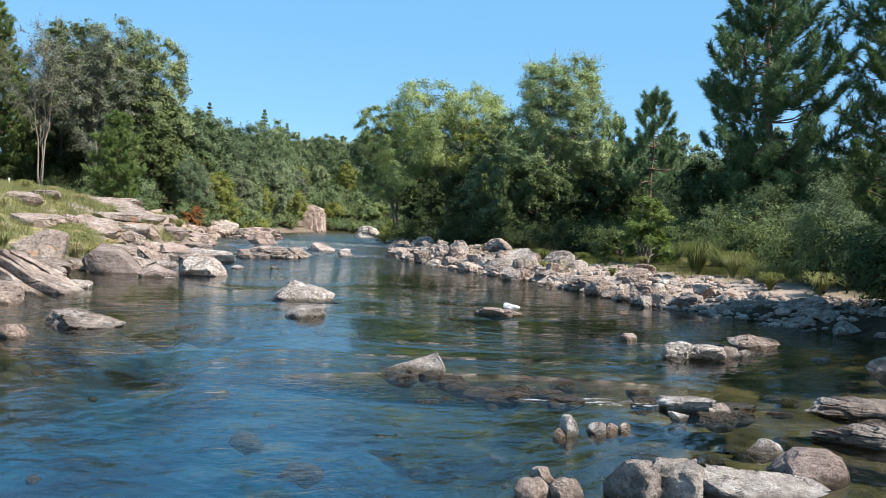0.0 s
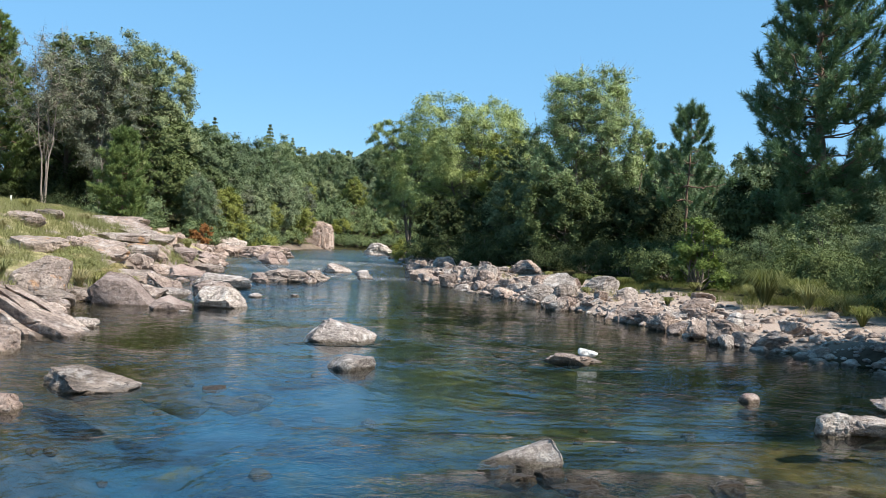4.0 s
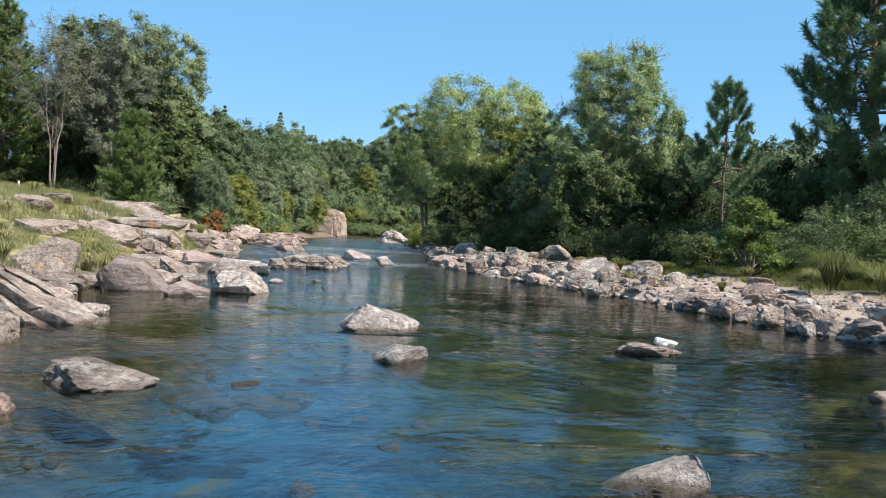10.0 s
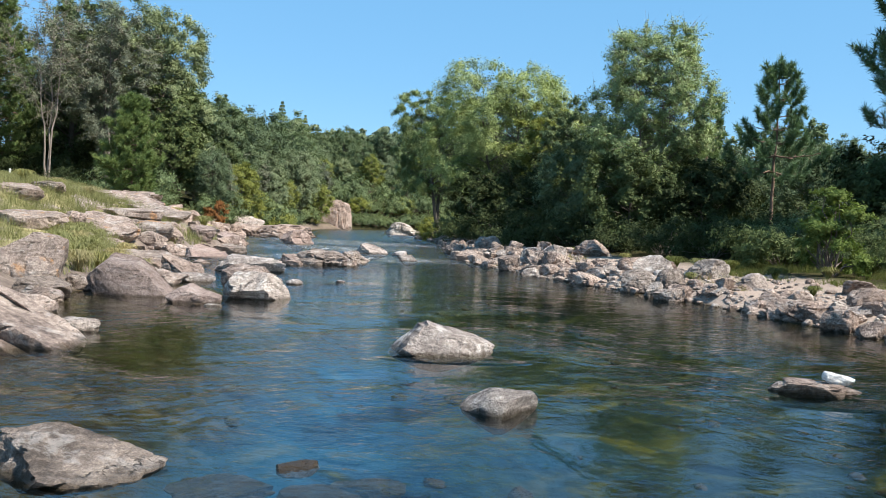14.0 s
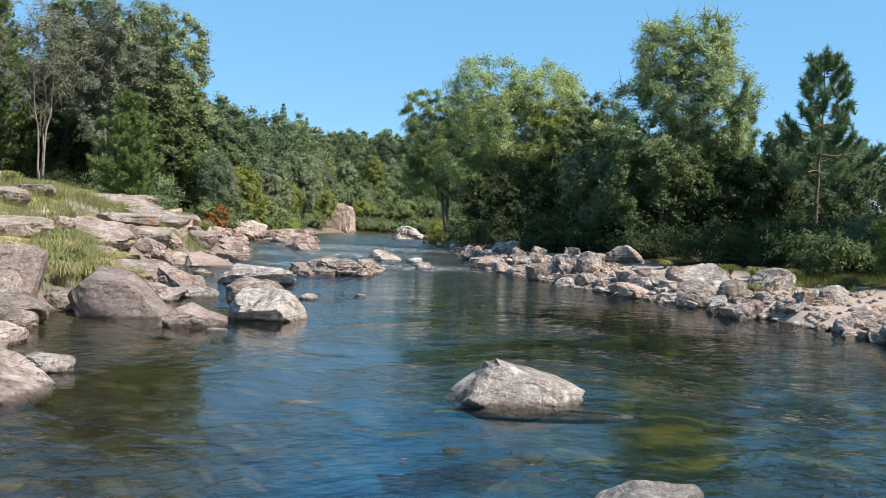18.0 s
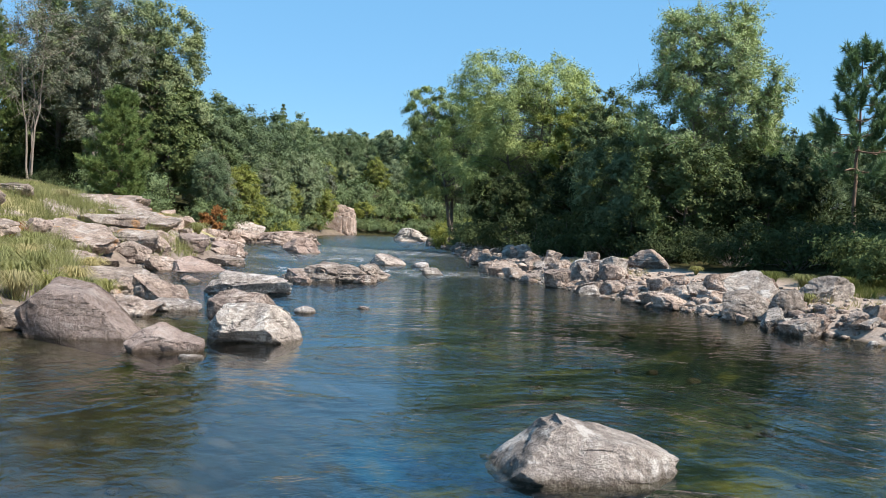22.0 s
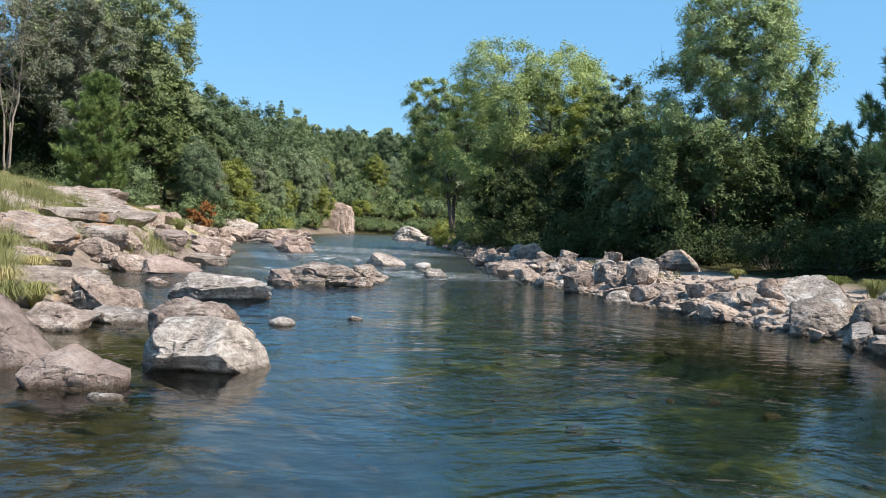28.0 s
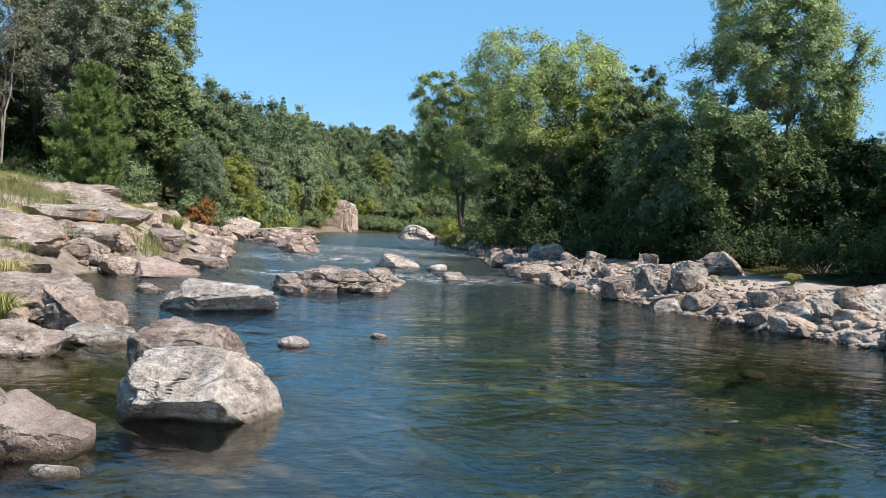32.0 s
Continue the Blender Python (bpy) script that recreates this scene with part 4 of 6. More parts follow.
def broad_tree(name, x, y, tall, spread, label, seed, mat, count=16000, leaf=0.24, base=0.25, clumps=46, droop=0.0, stems=1, bark=None, top=1.0, aspect=0.5, group="", clump_r=0.26, trunk=0.02, z=None, lean=(0, 0), category="tree", squash=0.75, single=0, full=0.9, sides=4, knots=6, three=True, stretch=1.45, taper=0.0, sprays=12, twigs=False):
    """A broad-leaved tree: stems, limbs to each clump, one crown. spread: the crown's radii (x, y)."""
    rng = np.random.default_rng(seed)
    z = hz(x, y) - 0.1 if z is None else z
    ob = thing(name, None, pose(x, y, z), label, category, group)
    cs, rs = [], []
    golden = 2.39996
    mid, half = tall * (1 + base) / 2, tall * (1 - base) / 2
    mean = (spread[0] + spread[1]) / 2
    for k in range(clumps):
        s = 1 - 2 * (k + 0.5) / clumps
        q = math.sqrt(1 - s * s)
        a = k * golden + rng.uniform(-0.3, 0.3)
        d = np.array([math.cos(a) * q, math.sin(a) * q, s])
        d = np.sign(d) * np.abs(d) ** full
        cr = clump_r * mean * rng.uniform(0.75, 1.25)
        f = (0.25 + 0.75 * ((k * 0.7549) % 1) ** 0.6) * (0.95 + 0.12 * vnoise(d[None] * 1.6 + seed)[0])
        low = 1.0 if d[2] > 0 else 1 - 0.25 * d[2] * d[2]
        cs.append((d[0] * f * max(0.3, spread[0] - cr) * low + lean[0] * (d[2] + 1) / 2, d[1] * f * max(0.3, spread[1] - cr) * low + lean[1] * (d[2] + 1) / 2, mid + d[2] * f * max(half - cr * squash, half * 0.4)))
        rs.append(cr)
    cs, rs = np.array(cs), np.array(rs)
    cs[:, 2] = (cs[:, 2] - base * tall) * (1 - base) * tall / (np.sort(cs[:, 2] + rs * squash * 0.8)[-4:].mean() - base * tall) + base * tall
    for i in (0, 1):
        cs[:, i] *= max(1.0, spread[i] / (np.abs(cs[:, i]) + rs * 0.8).max())
    cs[:, :2] *= (1 + taper * (0.4 - (cs[:, 2] / tall - base) / (1 - base)))[:, None]
    stem_lines, limbs = [], []
    for s in range(stems):
        a = s * golden + seed
        foot = np.array([math.cos(a), math.sin(a), 0]) * (0.12 * stems * trunk * tall if stems > 1 else 0)
        head = np.array([math.cos(a) * spread[0] * 0.3 * (stems > 1) + lean[0] * 0.8, math.sin(a) * spread[1] * 0.3 * (stems > 1) + lean[1] * 0.8, tall * rng.uniform(0.78, 0.92)])
        line = bent(rng, foot, head, 10, 0, 0.008)
        r0 = trunk * tall / stems ** 0.5
        stem_lines.append(line)
        part("trunk", mesh_from("trunk", *tube(line, np.linspace(r0, r0 * 0.15, 10) * np.where(np.arange(10) == 0, 1.35, 1), 8), bark or BARK, True), ob)
    for k, c in enumerate(cs):
        line = stem_lines[k % stems]
        j = int(np.clip(np.searchsorted(line[:, 2], c[2] - 0.16 * tall), 1, 8))
        p = bent(rng, line[j], c, knots, 0.06, 0.05)
        r1 = trunk * tall * 0.30 * (1 - j / 11) / stems ** 0.4
        limbs.append(tube(p, np.linspace(r1, r1 * 0.2, knots), sides))
    for one in limbs[:single]:
        part("limb", mesh_from("limb", *one, bark or BARK, True), ob)
    tagged(part("branchwork", mesh_from("branchwork", *joined(limbs[single:]), bark or BARK, True), ob), kind="stuff")
    me = crown_mesh(rng, cs, rs, count, leaf, mat, aspect, droop, squash, three, stretch, sprays, twigs)
    if twigs:
        me, thin = me
        tagged(part("twigwork", mesh_from("twigwork", *thin, bark or BARK), ob), kind="stuff")
    part("crown", me, ob)
    return ob


def shrub(name, x, y, tall, r, label, seed, mat, count=3500, leaf=0.13, clumps=16, group="", droop=0.0, aspect=0.5, z=None):
    """A bush: several thin stems from one root, leaves down to the ground."""
    rng = np.random.default_rng(seed)
    z = hz(x, y) - 0.05 if z is None else z
    ob = thing(name, None, pose(x, y, z), label, "shrub", group)
    cs, rs, st = [], [], []
    for k in range(clumps):
        a, q = k * 2.39996, math.sqrt((k + 0.5) / clumps)
        c = np.array([math.cos(a) * q * r * 0.8, math.sin(a) * q * r * 0.8, tall * rng.uniform(0.18, 0.9) * (1 - 0.45 * q * q)])
        cs.append(c), rs.append(rng.uniform(0.26, 0.46) * min(r, tall))
        st.append(tube(bent(rng, (c[0] * 0.1, c[1] * 0.1, 0), c, 5, 0.03, 0.06), np.linspace(0.035, 0.01, 5) * tall * 0.35, 5))
    tagged(part("branchwork", mesh_from("branchwork", *joined(st), BARK, True), ob), kind="stuff")
    part("crown", crown_mesh(rng, cs, rs, count, leaf, mat, aspect, droop, three=True), ob)
    return ob


def pine(name, x, y, tall, reach, label, seed, mat, whorls=16, per=5, tufts=9, needles=26, needle=0.34, width=0.045, base=0.25, z=None, trunk=0.016, group="", sparse=1.0, brush=0.67, rise=0.5, skirt=0.22, low=0.55):
    """A long-needled pine: straight trunk, whorls of rising limbs with side twigs, a brush of needles at each twig."""
    rng = np.random.default_rng(seed)
    z = hz(x, y) - 0.1 if z is None else z
    ob = thing(name, None, pose(x, y, z), label, "tree", group)
    line = bent(rng, (0, 0, 0), (rng.uniform(-0.02, 0.02) * tall, 0, tall * 0.985), 12, 0, 0.006)
    part("trunk", mesh_from("trunk", *tube(line, np.linspace(trunk, trunk * 0.12, 12) * tall, 9), BARK_PINE, True), ob)
    limbs, ends, ways = [], [], []
    for w in range(whorls):
        u = (w + rng.uniform(0, 0.5)) / whorls
        hh = tall * (base + (0.97 - base) * u)
        length = reach * (1 - u) ** 0.62 * rng.uniform(0.75, 1.12) * (low + (1 - low) * min(1, u / skirt)) + 0.25
        for k in range(per):
            if rng.random() > sparse:
                continue
            a = 2 * math.pi * (k + 0.37 * w + rng.uniform(-0.15, 0.15)) / per
            ln = length * rng.uniform(0.65, 1.15)
            up = 0.10 + 0.55 * u + rng.uniform(-0.08, 0.12)
            foot = np.array([np.interp(hh, line[:, 2], line[:, 0]), np.interp(hh, line[:, 2], line[:, 1]), hh])
            tip = foot + np.array([math.cos(a) * ln, math.sin(a) * ln, ln * up])
            p = bent(rng, foot, tip, 7, -0.10, 0.03)
            limbs.append(tube(p, np.linspace(0.013 * ln + 0.015, 0.010, 7), 5))
            m = max(3, int(tufts * ln / reach + 2))
            for q in range(m):
                t = 0.34 + 0.66 * (q + 1) / m
                at = np.array([np.interp(t, np.linspace(0, 1, 7), p[:, i]) for i in range(3)])
                side = unit(rng.normal(size=3) * np.array([1, 1, 0.5]) + np.array([math.cos(a), math.sin(a), 0.6]) * 0.8)
                tw = 0 if q == m - 1 else ln * 0.26 * (1.15 - t) + 0.25
                e = at + side * tw
                if tw:
                    limbs.append(tube(np.array([at, (at + e) / 2 + [0, 0, -0.03], e]), [0.016, 0.013, 0.008], 3))
                ends.append(e), ways.append(unit(side + np.array([0, 0, rise])))
    ends.append(line[-1]), ways.append(np.array([0, 0, 1.0]))
    tagged(part("branchwork", mesh_from("branchwork", *joined(limbs), BARK_PINE, True), ob), kind="stuff")
    e, wy_ = np.repeat(np.array(ends), needles, 0), np.repeat(np.array(ways), needles, 0)
    n = len(e)
    back = rng.random(n) * (brush + 0.08) - 0.08
    d = unit(unit(rng.normal(size=(n, 3))) + wy_ * 1.0)
    part("needles", mesh_from("needles", *blades(e - wy_ * back[:, None], d, needle * rng.uniform(0.7, 1.25, n), np.full(n, width), rng), mat), ob)
    return ob


# right bank: the willow, its neighbours, the pines
broad_tree("willow", 0.7, 105, 20.1, (10.6, 7.8), "tall old willow with hanging yellow-green leaves", 101, WILLOW, 95000, 0.24, 0.08, 200, 0.40, 3, None, aspect=0.36, clump_r=0.17, single=8, full=0.85, taper=0.15, sprays=14)
broad_tree("willow", -6.7, 122, 19.2, (6.8, 5), "willow leaning over the water, olive-green", 102, WILLOW, 84000, 0.24, 0.24, 170, 0.5, 2, None, aspect=0.34, lean=(-0.8, 0), single=6, full=0.9, clump_r=0.16, sprays=14)
broad_tree("young_poplar", 3.9, 97, 13.2, (3.4, 3.4), "slim pale-stemmed tree with yellowing leaves", 103, YELLOWISH, 18000, 0.20, 0.26, 34, 0.2, 2, BARK_PALE, trunk=0.009, single=4)
broad_tree("alder", 9.7, 74.3, 16.5, (5.1, 4.6), "tall airy alder with fresh silvery-green leaves", 104, ALDER, 84000, 0.17, 0.14, 220, 0.1, 2, BARK_PALE, aspect=0.42, clump_r=0.19, trunk=0.012, single=10, full=0.85, taper=0.15, stretch=1.6, sprays=12, twigs=True)
broad_tree("alder", 5.6, 78, 8.2, (3.9, 3.6), "smaller dark alder in the shade of its neighbours", 105, FOREST, 32000, 0.19, 0.02, 60, 0.1, 2, single=4)
broad_tree("slender_tree", 5.2, 88, 13.0, (3.0, 3.0), "slender dark-leaved tree between willow and alder", 118, MIDLEAF, 30000, 0.16, 0.10, 90, 0.0, 1, None, single=3, taper=0.6, stretch=1.5, clump_r=0.2, sprays=10, twigs=True)
broad_tree("oak", 8.5, 86, 9.4, (5.6, 5), "dark dense tree behind the alder", 106, OAK, 32000, 0.26, 0.0, 60)
broad_tree("oak", 14.0, 77, 6.6, (4.8, 4.2), "dark dense tree behind the alder", 107, SHADE_LEAF, 26000, 0.25, 0.0, 52)
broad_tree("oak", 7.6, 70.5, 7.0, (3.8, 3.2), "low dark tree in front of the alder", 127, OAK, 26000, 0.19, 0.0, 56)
broad_tree("oak", 12.4, 70.0, 6.4, (3.4, 3.2), "low dark tree in front of the alder", 128, SHADE_LEAF, 22000, 0.20, 0.0, 50)
broad_tree("oak", 3.6, 90, 8.2, (4.4, 3.8), "low dark tree under the willow", 108, SHADE_LEAF, 24000, 0.22, 0.0, 44)
broad_tree("oak", -1.6, 98, 7.0, (3.8, 3.4), "low dark tree under the willow", 109, SHADE_LEAF, 18000, 0.22, 0.0, 40)
pine("pine", 16.0, 67.0, 12.7, 2.9, "young long-needled pine with a bare reddish trunk", 110, NEEDLE_BLUE, 8, 5, 4, 160, 0.42, 0.045, 0.40, trunk=0.011, brush=0.9, rise=1.3, low=1.0)
pine("pine", 15.4, 80.0, 12.4, 2.3, "young dark pine behind its neighbour", 119, NEEDLE, 9, 4, 5, 110, 0.40, 0.055, 0.30, trunk=0.012, brush=0.9, rise=1.1)
pine("pine", 20.5, 54.5, 22.0, 6.6, "tall dark pine with long drooping limbs", 111, NEEDLE_BLUE, 26, 6, 18, 90, 0.46, 0.045, 0.05, skirt=0.5, low=0.3, brush=0.95, rise=0.8)
pine("pine", 27.8, 52.0, 21.0, 5.6, "tall dark pine at the wood's edge", 112, NEEDLE, 24, 5, 14, 90, 0.44, 0.045, 0.10, brush=1.1)
pine("pine", 24.0, 29.0, 15.0, 5.0, "pine shading the near bank", 113, NEEDLE, 18, 5, 8, 24, 0.42, 0.065, 0.12)
broad_tree("oak", 20.5, 57.5, 6.5, (4.8, 4.4), "dark tree crowded under the tall pine", 117, SHADE_LEAF, 22000, 0.26, 0.0, 56)
broad_tree("oak", 17.6, 21.2, 13.0, (4.8, 5.2), "dark tree shading the near bank", 115, OAK, 22000, 0.30, 0.0, 56)
broad_tree("oak", 19.0, 11.5, 12.5, (4.6, 4.6), "dark tree shading the near bank", 116, OAK, 12000, 0.36, 0.0, 36)
# left bank
broad_tree("oak", -42.4, 119, 23.8, (7.4, 7.5), "huge dense dark-green tree on the grassy bank", 120, GREYGREEN, 85000, 0.26, 0.0, 170, clump_r=0.22, stretch=1.15, single=6, full=0.8)
broad_tree("oak", -50.0, 123, 24.8, (7.4, 7), "tall dull-green tree behind pale stems", 126, GREYGREEN, 60000, 0.26, 0.02, 120, clump_r=0.24, stretch=1.15, full=0.8)
broad_tree("grey_tree", -50.3, 106, 20.6, (5.2, 4.4), "tall thin tree with pale stems and sparse grey leaves", 121, GREYLEAF, 9000, 0.17, 0.28, 80, 0.0, 3, BARK_PALE, trunk=0.011, single=14, stretch=1.9, sprays=10, twigs=True)
broad_tree("grey_tree", -45.5, 111, 21.6, (5.6, 4.4), "grey-green tree with thin dull leaves", 122, GREYLEAF, 34000, 0.22, 0.10, 90, 0.0, 2, BARK_PALE, trunk=0.012, single=6, stretch=1.6, twigs=True)
pine("pine", -59.5, 112, 25, 5.5, "tall pine at the edge of the wood", 123, NEEDLE_LIGHT, 26, 6, 13, 46, 0.5, 0.09, 0.08)
pine("pine", -34.8, 90.2, 9.8, 2.9, "young bushy light-green pine on the bank", 124, NEEDLE_LIGHT, 15, 6, 12, 90, 0.40, 0.05, 0.08, trunk=0.013)
broad_tree("oak", -55.5, 123, 23.5, (7, 6.5), "dark tree in the wood", 125, OAK, 24000, 0.40, 0.02, 60)

# understory and woods, one built for each kind and then copied
def scattered(first, places, seed, low=0.8, high=1.25, sink=0.1):
    rng = np.random.default_rng(seed)
    for x, y, s in places:
        k = s * rng.uniform(low, high)
        c = copy_thing(first, pose(x, y, hz(x, y) - sink, 0, 0, rng.uniform(0, 360)))
        c.matrix_basis = c.matrix_basis @ Matrix.Diagonal((k, k, k * rng.uniform(0.9, 1.15), 1))


WOOD = "trees of the wood along the river"
left_wood = broad_tree("wood_tree", -39.5, 150, 15.6, (6.0, 6), "rounded mid-green tree of the riverside wood", 130, MIDLEAF, 24000, 0.29, 0.0, 70, clump_r=0.27, stretch=1.1, sides=3, knots=4, group=WOOD)
dark_wood = broad_tree("wood_tree", -41.5, 136, 16.0, (6.0, 6), "dense dark-green tree of the riverside wood", 131, FOREST, 24000, 0.29, 0.0, 70, clump_r=0.27, stretch=1.1, sides=3, knots=4, group=WOOD)
grey_wood = broad_tree("wood_tree", -34, 165, 12.5, (5.5, 5.5), "grey-green willow-like tree of the riverside wood", 132, GREYGREEN, 22000, 0.29, 0.0, 70, clump_r=0.27, stretch=1.1, sides=3, knots=4, group=WOOD)
scattered(left_wood, [(-36, 128, 0.66), (-41, 172, 0.85), (-38, 196, 0.8), (-50, 150, 1.0), (-47, 190, 1.05), (-44, 216, 1.0), (-58, 180, 1.1), (-62, 220, 1.1), (-52, 250, 1.0), (-30, 240, 0.8), (-18, 244, 0.85), (4, 285, 0.9), (-66, 145, 1.2), (8, 262, 0.9), (-20, 300, 0.9), (-42, 290, 1.0)], 1)
scattered(dark_wood, [(-33.5, 112, 0.55), (-50, 135, 1.1), (-62, 128, 1.25), (-44, 162, 0.85), (-54, 205, 1.0), (-40, 232, 0.8), (-64, 260, 1.1), (-8, 292, 0.8), (16, 280, 1.0), (-70, 165, 1.2), (-60, 100, 0.9), (-66, 112, 1.3), (-56, 98, 0.55), (-31, 310, 0.9), (-72, 96, 1.2), (-64, 138, 1.2), (-76, 128, 1.3), (-56, 136, 1.0), (-70, 106, 1.1), (-80, 112, 1.3), (-46, 146, 0.95)], 2)
scattered(grey_wood, [(-33.5, 142, 0.9), (-36.5, 182, 1.0), (-38, 210, 0.9), (-33, 224, 0.7), (-23, 232, 0.7), (-46, 232, 1.0), (-4, 276, 0.7), (-52, 168, 1.2)], 3)
scattered(dark_wood, [(-37.6, 131, 0.98), (-43.5, 128, 1.1), (-36.0, 146, 0.92)], 12, 1.0, 1.02)
lime_wood = broad_tree("wood_tree", -31.5, 176, 8.2, (3.6, 3.6), "small lime-green tree of the riverside wood", 133, YELLOWISH, 12000, 0.26, 0.0, 50, clump_r=0.27, stretch=1.1, sides=3, knots=4, group=WOOD)
scattered(lime_wood, [(-33.0, 124, 0.7), (-36.5, 206, 1.15), (-33.8, 156, 0.75), (-12, 216, 1.1), (-26, 224, 1.2), (-32.6, 136, 0.5)], 13)
brown_wood = broad_tree("wood_tree", -35.5, 138, 9.0, (3.4, 3.4), "thin grey-brown tree of the riverside wood", 134, GREYLEAF, 12000, 0.24, 0.05, 50, clump_r=0.25, stretch=1.5, sides=3, knots=4, group=WOOD, twigs=True)
scattered(brown_wood, [(-35.0, 119, 0.7), (-34.5, 168, 1.0), (-34.0, 190, 1.0), (-6, 218, 1.0), (-33.5, 129, 0.6)], 14)
deep_wood = broad_tree("wood_tree", -37.0, 124.5, 9.6, (3.8, 3.8), "dark shaded tree of the riverside wood", 135, OAK, 16000, 0.26, 0.0, 55, clump_r=0.26, stretch=1.2, sides=3, knots=4, group=WOOD)
scattered(deep_wood, [(-38.4, 113, 1.0), (-35.2, 152, 0.95), (-35.5, 175, 1.0), (-40, 116, 1.1), (-34.2, 144, 0.8)], 15)
# behind the right bank
scattered(left_wood, [(12, 120, 0.75), (20, 150, 0.7), (4, 140, 0.8), (2, 166, 0.6), (-14, 232, 0.75), (27, 110, 0.55), (38, 95, 0.5), (34, 78, 0.42)], 4)
scattered(dark_wood, [(10, 108, 0.7), (17, 96, 0.6), (24, 88, 0.42), (6, 126, 0.85), (-2, 150, 0.7), (31, 66, 0.40), (38, 58, 0.5), (42, 70, 0.7), (36, 44, 0.8), (34, 30, 0.9), (33, 15, 0.9), (36, 0, 0.9), (50, 90, 0.7), (22, 76, 0.36), (28, 61, 0.36), (44, 84, 0.6), (60, 110, 0.8), (48, 60, 0.8), (32, 100, 0.6), (42, 180, 0.7), (60, 200, 0.8), (80, 220, 0.9), (100, 240, 0.9), (70, 170, 0.8), (52, 230, 0.8), (90, 265, 0.9), (115, 275, 1.0), (66, 250, 0.9), (88, 190, 0.8), (72, 140, 0.7)], 5)

# far hill
FAR = "trees on the far hillside"
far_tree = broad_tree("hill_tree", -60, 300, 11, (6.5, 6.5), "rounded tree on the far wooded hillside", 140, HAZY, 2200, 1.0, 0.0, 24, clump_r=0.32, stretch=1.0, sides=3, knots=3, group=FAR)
far_dark = broad_tree("hill_tree", -80, 290, 12, (6.5, 6.5), "dark tree on the far wooded hillside", 141, FOREST, 2200, 1.0, 0.0, 24, clump_r=0.32, stretch=1.0, sides=3, knots=3, group=FAR)
rng = np.random.default_rng(55)
spots = []
for k in range(190):
    yy = 290 + 330 * rng.random() ** 1.6
    spots.append((rng.uniform(-0.46, 0.42) * yy + 0.02 * yy, yy, rng.uniform(0.8, 1.25)))
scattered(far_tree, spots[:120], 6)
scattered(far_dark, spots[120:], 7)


def far_wood(count, seed):
    """The closed canopy of the far hillside, too far to count."""
    rng = np.random.default_rng(seed)
    y = 285 + 420 * rng.random(count) ** 1.4
    x = rng.uniform(-0.50, 0.50, count) * y
    tall = rng.uniform(6, 12, count)
    z = height(x, y)
    per = 110
    d = unit(rng.normal(size=(count, per, 3))) * rng.random((count, per, 1)) ** 0.4
    d[..., 2] = np.abs(d[..., 2])
    c = np.stack([x, y, z], 1)[:, None] + d * np.stack([tall * 0.45, tall * 0.45, tall], 1)[:, None]
    out = unit(d.reshape(-1, 3) + np.array([0, 0, 0.3]))
    size = np.repeat(tall * 0.10, per) * rng.uniform(0.7, 1.3, count * per)
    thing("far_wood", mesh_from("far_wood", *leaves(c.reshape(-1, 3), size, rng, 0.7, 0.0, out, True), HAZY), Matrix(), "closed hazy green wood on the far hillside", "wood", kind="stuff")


far_wood(900, 57)


def spruce(x, y, tall, r, seed):
    """A spruce: a straight stem with tiers of flat, hanging boughs and gaps between."""
    rng = np.random.default_rng(seed)
    ob = thing("spruce", None, pose(x, y, hz(x, y) - 0.3), "dark pointed spruce above the hillside wood", "tree", FAR)
    part("trunk", mesh_from("trunk", *tube([(0, 0, 0), (0, 0, tall * 0.5), (0, 0, tall)], [tall * 0.015, tall * 0.01, 0.02], 6), BARK, True), ob)
    n, tiers = 1500, 17
    k = rng.integers(tiers, size=n)
    u = 0.12 + 0.88 * (k + 0.5) / tiers
    a = rng.integers(7, size=n) * 2 * np.pi / 7 + k * 2.4 + rng.normal(size=n) * 0.13
    f = rng.random(n) ** 0.6
    q = r * (1 - u) ** 0.85 * f * (0.6 + 0.75 * ((k * 0.618 + np.floor(a) * 0.37) % 1)) + 0.1
    c = np.stack([np.cos(a) * q, np.sin(a) * q, tall * u - q * 0.22 + rng.normal(size=n) * tall * 0.006], 1)
    part("needles", mesh_from("needles", *leaves(c, np.full(n, tall * 0.045), rng, 0.3, 0.1), FOREST), ob)


spruce(-71, 331, 24, 6.0, 1)
spruce(-62, 330, 19, 4.5, 2)
spruce(-56, 322, 16, 4.0, 3)
spruce(-92, 330, 26, 6.0, 4)
spruce(64, 205, 15, 4.0, 5)
spruce(56, 215, 12, 3.6, 6)

# bushes
LOW = "bushes along the banks"
bush_green = shrub("bush", -35.5, 97, 3.8, 3.0, "leafy bright-green bush at the wood's edge", 150, MIDLEAF, 4600, 0.22, 18, LOW)
# its near-black leaves carry the shade of the trees above as colour
bush_dark = shrub("bush", 14.5, 60, 2.6, 2.6, "dark low bush under the trees", 151, SHADE_LEAF, 5600, 0.135, 18, LOW)
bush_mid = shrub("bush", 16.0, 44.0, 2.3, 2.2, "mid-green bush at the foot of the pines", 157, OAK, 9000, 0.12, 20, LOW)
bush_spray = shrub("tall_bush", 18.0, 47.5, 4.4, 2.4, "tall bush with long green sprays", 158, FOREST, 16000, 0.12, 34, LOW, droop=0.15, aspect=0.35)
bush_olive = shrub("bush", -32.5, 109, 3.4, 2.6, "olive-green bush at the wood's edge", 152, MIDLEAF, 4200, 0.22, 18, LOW)
